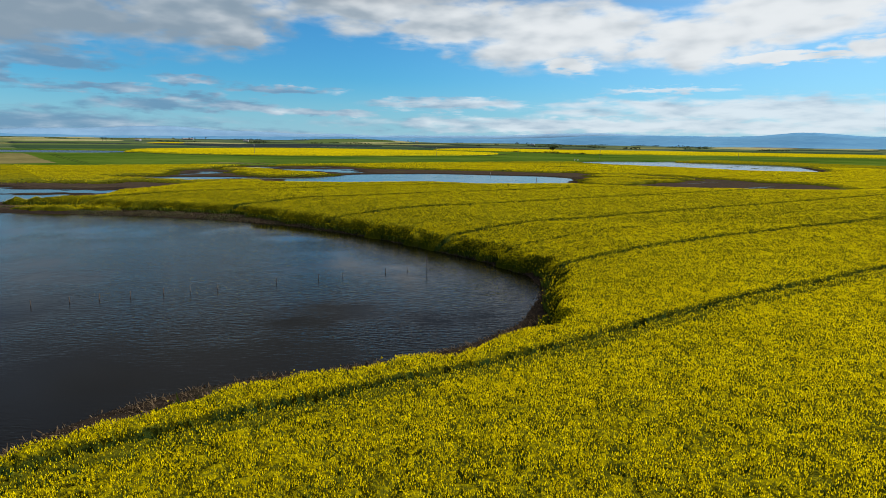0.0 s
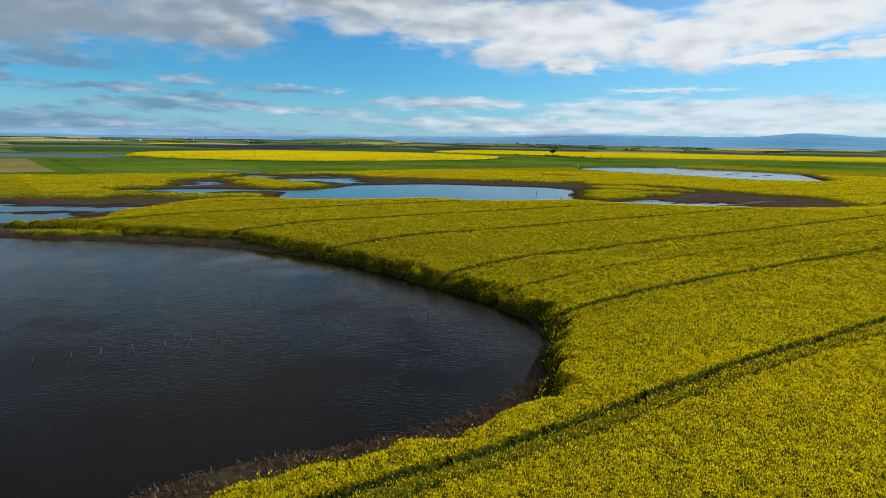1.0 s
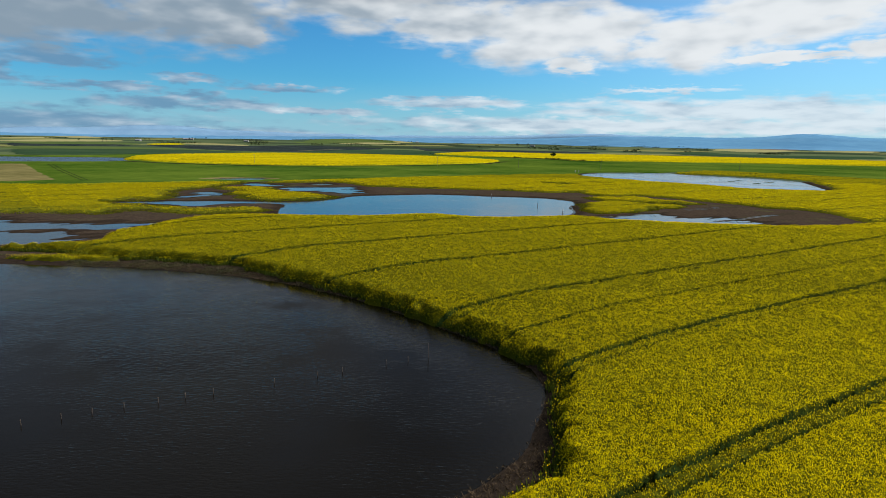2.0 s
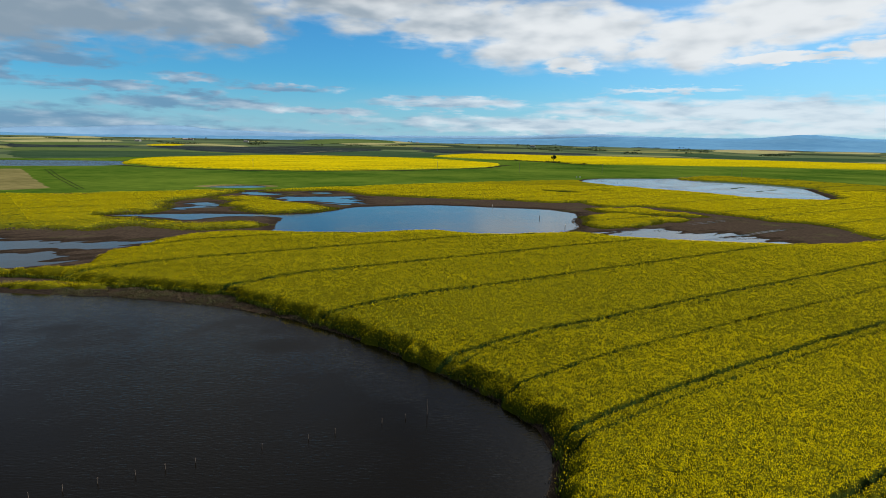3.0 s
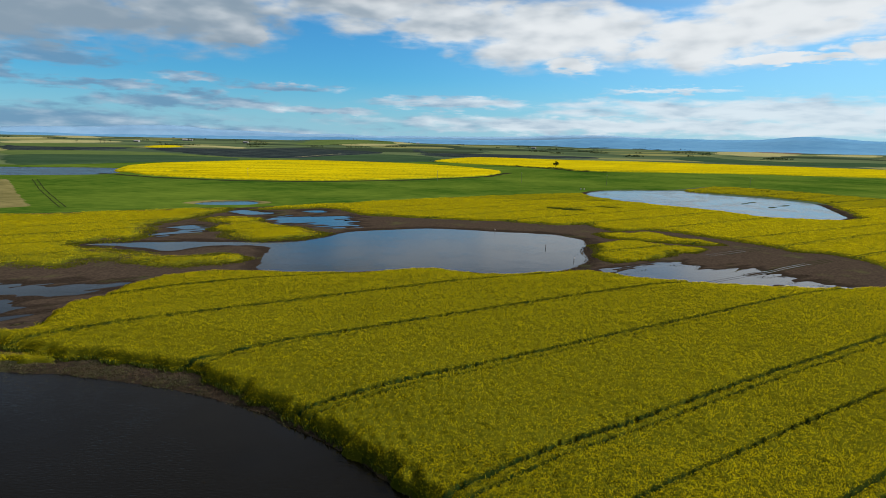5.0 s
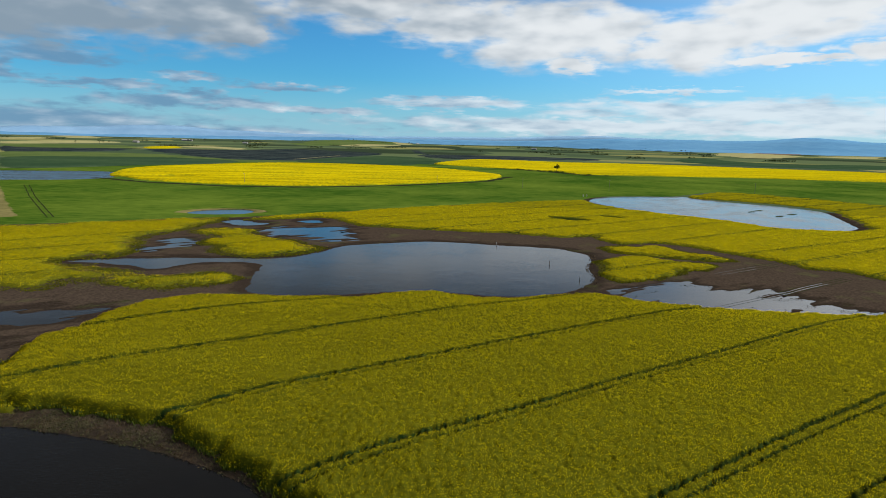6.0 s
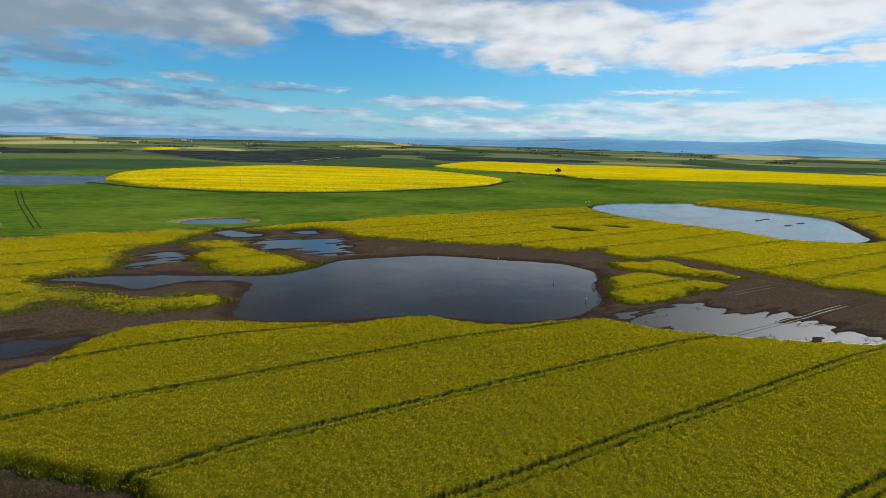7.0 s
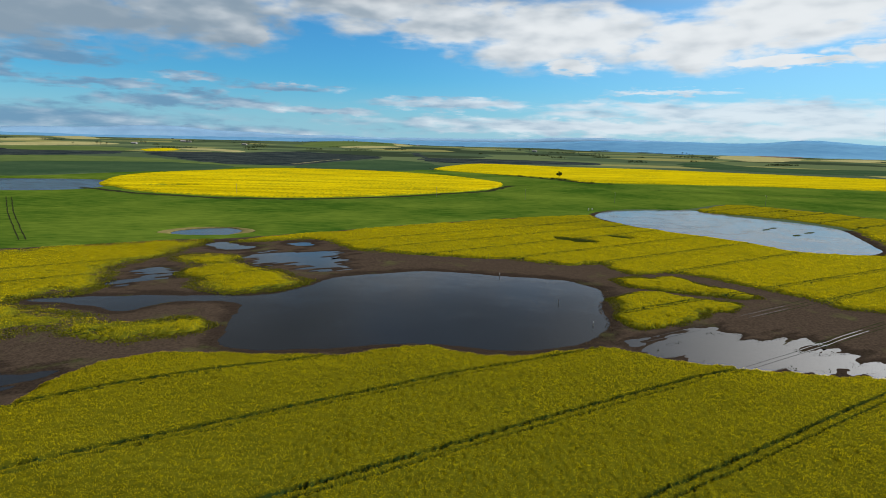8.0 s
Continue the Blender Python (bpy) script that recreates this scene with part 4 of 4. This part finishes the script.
def marker_post(x, y, tall, mat, tip, label):
    ob = thing("marker_post", x, y, 0, label, "post", "posts in the middle pond")
    bm = bmesh.new()
    shaft(bm, (0, 0, -0.6), (0.03, 0, tall * 0.6), 0.09, 0.08)
    part("post", bm, mat, ob)
    bm = bmesh.new()
    shaft(bm, (0.03, 0, tall * 0.6), (0.05, 0, tall), 0.085, 0.075)
    shaft(bm, (0.05, 0, tall), (0.05, 0, tall + 0.05), 0.075, 0.03)
    part("post_head", bm, tip, ob)


marker_post(12.2, 192.1, 0.9, WOOD, WHITEWASH, "wooden post with a whitened head at the water's edge")
marker_post(23.8, 166.2, 0.9, WOOD, WOOD, "dark wooden post standing in pond water")
marker_post(28.0, 149.9, 0.9, WOOD, WHITEWASH, "wooden post with a whitened head in pond water")


def gatepost(x, y):
    ob = thing("gatepost", x, y, ground_at(x, y), "whitewashed masonry gatepost beside a pond", "gatepost", "gateposts")
    bm = bmesh.new()
    shaft(bm, (0, 0, -0.2), (0, 0, 1.3), 0.30, 0.27, 8)
    part("pillar", bm, WHITEWASH, ob)
    bm = bmesh.new()
    shaft(bm, (0, 0, 1.3), (0, 0, 1.42), 0.36, 0.33, 8)
    part("cap", bm, WHITEWASH, ob)


gatepost(72.4, 358.2)
gatepost(74.7, 359.8)


def utility_pole():
    ob = thing("utility_pole", 0, 0, 0, "slim wooden utility pole standing in green wheat", "utility pole", "utility poles")
    bm = bmesh.new()
    shaft(bm, (0, 0, -0.5), (0, 0, 7.2), 0.10, 0.07, 8)
    part("pole", bm, WOOD, ob)
    bm = bmesh.new()
    shaft(bm, (-0.9, 0, 6.8), (0.9, 0, 6.8), 0.06, 0.06, 6)
    bar = part("crossarm", bm, WOOD, ob)
    for x in (-0.8, 0.0, 0.8):
        bm = bmesh.new()
        shaft(bm, (x, 0, 6.85), (x, 0, 7.05), 0.05, 0.035, 6)
        part("insulator", bm, PALE_WOOD, bar)
    return ob


def build_poles():
    first = utility_pole()
    for i, (x, y) in enumerate([(-133.6, 390.8), (-12.7, 410.9), (43.5, 409.4), (99.0, 405.7), (195.7, 412.2)]):
        m = pose(x, y, ground_at(x, y), 0, 0, 80 + 7 * i)
        if i == 0:
            first.matrix_world = m
        else:
            copy_thing(first, m)


build_poles()


def leaf_cloud(bm, centre, radii, count, size, rng):
    """Loose small leaf clumps filling an uneven crown."""
    lobes = [(Vector((rng.uniform(-0.6, 0.6) * radii[0], rng.uniform(-0.6, 0.6) * radii[1], rng.uniform(-0.5, 0.6) * radii[2])), rng.uniform(0.35, 0.6)) for _ in range(7)]
    for _ in range(count):
        o, k = rng.choice(lobes)
        v = Vector((rng.gauss(0, 1), rng.gauss(0, 1), rng.gauss(0, 1))).normalized() * (rng.random() ** 0.4) * k
        p = Vector(centre) + o + Vector((v.x * radii[0], v.y * radii[1], v.z * radii[2]))
        q = Euler((rng.uniform(0, 6.3), rng.uniform(0, 6.3), rng.uniform(0, 6.3)))
        s = size * rng.uniform(0.6, 1.3)
        pts = [Vector((-s, 0, 0)), Vector((0, -s * 0.5, 0.2 * s)), Vector((s, 0, 0)), Vector((0, s * 0.5, 0.2 * s))]
        bm.faces.new([bm.verts.new(p + (q.to_matrix() @ c)) for c in pts])


def tree(x, y, tall, wide, seed, label, count=900, lean=0.0, group=""):
    rng = random.Random(seed)
    ob = thing("tree", x, y, ground_at(x, y), label, "tree", group)
    bm = bmesh.new()
    top = Vector((lean, 0, tall * 0.45))
    shaft(bm, (0, 0, -0.3), top, tall * 0.035, tall * 0.024, 8)
    for i in range(5):
        a = i * 1.26 + rng.uniform(-0.3, 0.3)
        shaft(bm, top * rng.uniform(0.75, 1.0), (lean + math.cos(a) * wide * 0.6, math.sin(a) * wide * 0.6, tall * rng.uniform(0.6, 0.85)), tall * 0.016, tall * 0.005, 6)
    part("trunk", bm, BARK, ob)
    bm = bmesh.new()
    for i in range(6):
        a = i * 1.26 + rng.uniform(-0.3, 0.3)
        out = wide * (rng.uniform(0.35, 0.62) if i < 5 else 0.1)
        spot = (lean + math.cos(a) * out, math.sin(a) * out, tall * (rng.uniform(0.56, 0.74) if i < 5 else 0.82))
        leaf_cloud(bm, spot, (wide * 0.5, wide * 0.5, tall * 0.19), count // 6, tall * 0.045, rng)
    part("crown", bm, TREE_LEAF, ob)
    return ob


tree(106.5, 658.6, 8.0, 3.6, 1, "lone dark broadleaf tree beside a hedge", 1100, 0.6)


def bush(x, y, tall, wide, seed, group):
    rng = random.Random(seed)
    ob = thing("bush", x, y, ground_at(x, y), "dark green scrubby bush in a field hedge", "bush", group)
    bm = bmesh.new()
    for i in range(4):
        a = i * 1.57 + rng.uniform(-0.4, 0.4)
        shaft(bm, (0, 0, -0.2), (math.cos(a) * wide * 0.5, math.sin(a) * wide * 0.5, tall * 0.6), 0.08, 0.03, 5)
    part("stems", bm, BARK, ob)
    bm = bmesh.new()
    leaf_cloud(bm, (0, 0, tall * 0.5), (wide, wide, tall * 0.5), 160, tall * 0.13, rng)
    part("crown", bm, TREE_LEAF, ob)


def build_hedges():
    rng = random.Random(9)
    line = [Vector(p) for p in ((-35.3, 799.1), (27.4, 742.0), (85.1, 668.3), (127.2, 594.7), (146.7, 592.8))]
    spots = []
    for a, b in zip(line, line[1:]):
        n = max(2, int((b - a).length / 7.5))
        spots += [a.lerp(b, (i + rng.random() * 0.7) / n) for i in range(n)]
    for i, p in enumerate(spots):
        t = rng.uniform(1.0, 2.2) * (1.5 if 95 < p.x < 118 else 1.0)
        bush(p.x + rng.uniform(-2, 2), p.y + rng.uniform(-3, 3), t, t * rng.uniform(1.3, 2.4), 100 + i, "hedge bushes")


build_hedges()


def farmstead(x, y, seed, houses, trees):
    rng = random.Random(seed)
    for i in range(houses):
        px, py = x + rng.uniform(-40, 40), y + rng.uniform(-20, 20)
        w, d, h = rng.uniform(14, 22), rng.uniform(8, 11), rng.uniform(3.5, 5)
        ob = thing("farmhouse", px, py, ground_at(px, py), "distant grey farm building with a pitched roof", "farmhouse", "far farm buildings", rng.uniform(-25, 25))
        bm = bmesh.new()
        bmesh.ops.create_cube(bm, size=1, matrix=Matrix.Translation((0, 0, h / 2)) @ Matrix.Diagonal((w, d, h, 1)))
        part("wall", bm, FARM_WALL, ob)
        bm = bmesh.new()
        v = [bm.verts.new(c) for c in ((-w / 2 - .5, -d / 2 - .5, h), (w / 2 + .5, -d / 2 - .5, h), (w / 2 + .5, d / 2 + .5, h), (-w / 2 - .5, d / 2 + .5, h), (-w / 2 - .5, 0, h + 3), (w / 2 + .5, 0, h + 3))]
        for f in ((0, 1, 5, 4), (2, 3, 4, 5), (3, 0, 4), (1, 2, 5), (3, 2, 1, 0)):
            bm.faces.new([v[k] for k in f])
        part("roof", bm, ROOFING, ob)
    for i in range(trees):
        t = rng.uniform(9, 15)
        tree(x + rng.uniform(-55, 55), y + rng.uniform(-30, 30), t, t * 0.5, seed * 50 + i, "distant dark tree beside a farm", 130, 0.0, "far farm trees")


for spot in [(-1156, 2582, 11, 3, 7), (-1060, 1746, 12, 0, 4), (-828, 2382, 13, 1, 9), (-1085, 2064, 14, 1, 2), (299, 2667, 15, 1, 5), (490, 2111, 16, 0, 2),
             (1146, 3567, 17, 0, 4), (1167, 3157, 18, 0, 3), (-252, 3587, 19, 1, 4), (2293, 3444, 20, 0, 4), (-636, 3653, 21, 0, 4)]:
    farmstead(*spot)


def islet(x, y, long, wide, turn, seed):
    rng = np.random.RandomState(seed)
    n = 160
    a, r = rng.rand(n) * 6.283, np.sqrt(rng.rand(n))
    c, s = math.cos(radians(turn)), math.sin(radians(turn))
    u, v = r * np.cos(a) * long, r * np.sin(a) * wide
    root = np.stack([x + u * c - v * s, y + u * s + v * c, np.full(n, -0.05)], 1)
    stuff("water_weeds", *blades(root, 0.08 + 0.14 * rng.rand(n), 0.12 + 0.10 * rng.rand(n), 2.2, rng), LEAVES, "dark weed clump standing out of the pond", "water weeds")


def far_woods():
    """Hedgerows and copses far out in the farmland, too small to count."""
    rng = np.random.RandomState(58)
    pos, size = [], []
    for i in range(46):
        turn, far = radians(rng.uniform(-38, 40)), 1350 + 2900 * rng.rand()
        cx, cy = far * math.sin(turn), far * math.cos(turn)
        long, way = rng.uniform(12, 90) * (1 if rng.rand() < 0.7 else 2.2), rng.uniform(-0.5, 0.5)
        n = int(long * 1.1) + 10
        k = (rng.rand(n) - 0.5) * long
        k = k * (0.5 + 0.5 * np.abs(np.sin(k * 0.2)))
        tall = rng.uniform(3.0, 7.0)
        x, y = cx + k * math.cos(way) + rng.normal(0, 2.5, n), cy + k * math.sin(way) + rng.normal(0, 2.5, n)
        pos.append(np.stack([x, y, land_height(x, y) + tall * (0.2 + 0.8 * rng.rand(n) ** 1.5)], 1))
        size.append(rng.uniform(0.9, 2.0, n))
    stuff("far_woods", *tufts(np.concatenate(pos), np.concatenate(size), rng, 1.3), TREE_LEAF, "dark hedgerows and copses scattered over far farmland", "woods")


far_woods()

for spot in [(140.9, 303.8, 3.0, 0.9, 35, 1), (147.7, 310.5, 2.6, 0.9, 30, 2), (146.1, 288.3, 3.6, 1.0, 40, 3), (156.7, 297.6, 4.4, 1.3, 40, 4)]:
    islet(*spot)


def strip_mesh(name, points, wide, lift, mat, label, category):
    """A narrow band that follows the land along plan points."""
    p = np.array(points, float)
    seg = np.hypot(*np.diff(p, axis=0).T)
    at = np.concatenate([[0], np.cumsum(seg)])
    k = np.arange(0, at[-1], max(1.0, at[-1] / 120))
    x, y = np.interp(k, at, p[:, 0]), np.interp(k, at, p[:, 1])
    tx, ty = np.gradient(x), np.gradient(y)
    n = np.hypot(tx, ty)
    nx, ny = -ty / n, tx / n
    w = wide / 2 * (0.8 + 0.3 * vnoise(x, y, 3.0, 61))
    x = x + 0.3 * wide * vnoise(x, y, 6.0, 62)
    z = np.maximum(land_height(x, y), 0.0) + lift
    co = np.concatenate([np.stack([x + nx * w, y + ny * w, z], 1), np.stack([x - nx * w, y - ny * w, z], 1)])
    m = len(k)
    i = np.arange(m - 1)
    me = raw_mesh(name, co, np.stack([i + m, i + m + 1, i + 1, i], 1))
    me.materials.append(mat)
    tagged(new(name, me), label, category, kind="structure")


def on_line(offset, a, b):
    """Plan points on a line parallel to the tramlines, between two x."""
    t = math.tan(LINE_TURN)
    y0 = offset / math.cos(LINE_TURN)
    return [(a, y0 + t * a), (b, y0 + t * b)]


for o, a, b in ((81.4, 50, 84), (82.4, 49, 83), (98.6, 36, 50), (98.4, 63, 76), (100.0, 38, 51), (100.1, 62, 77)):
    strip_mesh("wheel_rut", on_line(o, a, b), 0.24 if o < 90 else 0.12, 0.02, WATER_FAR, "water-filled wheel rut across bare mud", "wheel rut")
for o in (80.8, 81.9, 83.0, 97.8, 99.3, 100.8):
    strip_mesh("wheel_mark", on_line(o, 68, 92), 0.26, 0.012, WET_SOIL, "dark wheel mark across bare mud", "wheel mark")
for dx in (0.0, 2.4):
    strip_mesh("wheel_mark", [(-241.4 + dx * 1.2, 345.3), (-193.2 + dx * 1.1, 283.4), (-141.4 + dx, 220.4)], 0.5, 0.5, WET_SOIL, "dark wheel mark through green wheat", "wheel mark")
    strip_mesh("wheel_mark", [(-271.0 + dx, 311.1), (-213.4 + dx, 235.1), (-187.8 + dx, 203.7)], 0.8, 0.66, WET_SOIL, "dark wheel mark through dry pasture", "wheel mark")
strip_mesh("farm_track", [(-222.0, 829.5), (-217.6, 888.7), (-214.3, 959.5), (-205.1, 1063.7)], 4.0, 1.2, STUBBLE, "pale farm track at a field's edge", "farm track")
strip_mesh("field_margin", [(-244.3, 414.2), (-194.6, 384.1), (-135.2, 368.7), (-86.4, 375.1), (-36.3, 406.1), (22.4, 467.1), (46.8, 535.5)], 7.0, 0.55, WET_SOIL, "dark margin round the bright canola field", "field margin")
strip_mesh("field_margin", [(-123.2, 883.1), (-38.4, 799.0), (26.3, 740.4), (82.7, 664.1), (124.8, 590.4), (149.2, 589.8)], 7.0, 0.62, WET_SOIL, "dark ditch along the field hedge", "field margin")
strip_mesh("field_margin", [(43.5, 541.4), (124.3, 536.2), (211.3, 511.1), (377.4, 459.4)], 1.6, 0.5, WET_SOIL, "dark margin through green wheat", "field margin")


def straggling_plants():
    """Single canola plants that thin out into the mud round the wet patches."""
    rng = np.random.RandomState(77)
    leaves = []
    for outline, count, reach in ((LEFT_FIELD, 30000, 5.0), (PATCH, 14000, 4.5), (ROUND_POND + MUD_EDGE, 24000, 3.0), (TONGUE, 9000, 3.0), (ISLAND, 9000, 2.5)):
        line = curve(outline)
        k = rng.randint(0, len(line), count)
        f = rng.rand(count)[:, None]
        p = line[k] * (1 - f) + np.roll(line, -1, 0)[k] * f + rng.normal(0, reach * 0.5, (count, 2))
        x, y = p[:, 0], p[:, 1]
        gap, land = shore_distance(x, y)
        d = inside_by(line, x, y, 12.0)
        ok = (gap > 0.3) & (y < 262) & (d < 5.0) & (rng.rand(count) < step(-0.5 * reach, 0.6, d + 0.45 * reach * vnoise(x, y, 3.5, 78)))
        leaves.append(np.stack([x, y, land], 1)[ok])
    leaves = np.concatenate(leaves)
    n = len(leaves)
    stuff("canola_plants", *blades(leaves, 0.10 + 0.22 * rng.rand(n), 0.05 + 0.07 * rng.rand(n), 2.4, rng), THIN_PLANTS, "straggling green and yellow canola plants on wet mud", "canola plants")
    # flower clumps that stand above the canopy of the middle fields
    pos = []
    for outline, count in ((LEFT_FIELD, 110000), (PATCH, 24000), (ROUND_POND + MUD_EDGE, 460000), (TONGUE, 7000), (ISLAND, 8000)):
        line = curve(outline)
        lo, hi = line.min(0), np.minimum(line.max(0), (200, 290))
        p = lo + rng.rand(count, 2) * (hi - lo)
        x, y = p[:, 0], p[:, 1]
        h, bloom, d = canopy(x, y, line, 0.6, 3.5, 1.0, 0.3, 1.4, [curve(k) for k in (GAP_A, GAP_B)], 0.10)
        ok = (d > 1.2) & (bloom > 0.55) & (h > 0.28) & (np.abs(x) < 0.85 * (y - 20)) & (rng.rand(count) < 0.75 + 0.4 * vnoise(x, y, 1.6, 79))
        pos.append(np.stack([x, y, land_height(x, y) + h + 0.05], 1)[ok])
    pos = np.concatenate(pos)
    stuff("canola_flowers", *tufts(pos, 0.022 + 0.028 * rng.rand(len(pos)), rng, 3.6), PETALS, "yellow flower clumps above the middle fields", "canola flowers")


straggling_plants()


def gap_weeds():
    """Dark green weeds in the two wet hollows where the canola has failed."""
    rng = np.random.RandomState(83)
    root = []
    for outline in (GAP_A, GAP_B):
        line = curve(outline)
        lo, hi = line.min(0) - 1, line.max(0) + 1
        p = lo + rng.rand(2600, 2) * (hi - lo)
        ok = inside_by(line, p[:, 0], p[:, 1]) > -0.5
        root.append(np.stack([p[ok, 0], p[ok, 1], land_height(p[ok, 0], p[ok, 1])], 1))
    root = np.concatenate(root)
    n = len(root)
    stuff("hollow_weeds", *blades(root, 0.2 + 0.35 * rng.rand(n), 0.06 + 0.08 * rng.rand(n), 1.6, rng), LEAVES, "dark green weeds in a wet hollow of the canola", "weeds")


gap_weeds()


def mud_clods():
    """Small clods that break up the shallow puddle on the tracked mud."""
    rng = np.random.RandomState(91)
    n = 26000
    x, y = 36 + 56 * rng.rand(n), 118 + 38 * rng.rand(n)
    gap, land = shore_distance(x, y)
    ok = (np.abs(gap) < 2.0) & (vnoise(x, y * 2.0, 2.6, 92) > 0.05) & (across(x, y) < 97)
    p = np.stack([x, y, np.maximum(land, 0.0)], 1)[ok]
    me_size = 0.04 + 0.11 * rng.rand(len(p)) ** 3
    stuff("mud_clods", *tufts(p, me_size, rng, 0.9), WET_SOIL, "dark wet mud clods in a shallow puddle", "mud clods")


mud_clods()


def shore_litter():
    """Dark clods and washed-up stalks on the east shore of the middle pond."""
    rng = np.random.RandomState(93)
    n = 9000
    x, y = 24 + 18 * rng.rand(n), 138 + 52 * rng.rand(n)
    gap, land = shore_distance(x, y)
    off = -inside_by(SHORES[1], x, y)
    ok = (off > -0.3) & (off < 1.7) & (vnoise(x, y, 1.5, 94) > -0.25)
    p = np.stack([x, y, np.maximum(land, 0.0) + 0.03], 1)[ok]
    stuff("shore_litter", *tufts(p, 0.06 + 0.13 * rng.rand(len(p)) ** 2, rng, 1.2), DRY_WEEDS, "dark clods and dead stalks on a pond shore", "shore litter")


shore_litter()
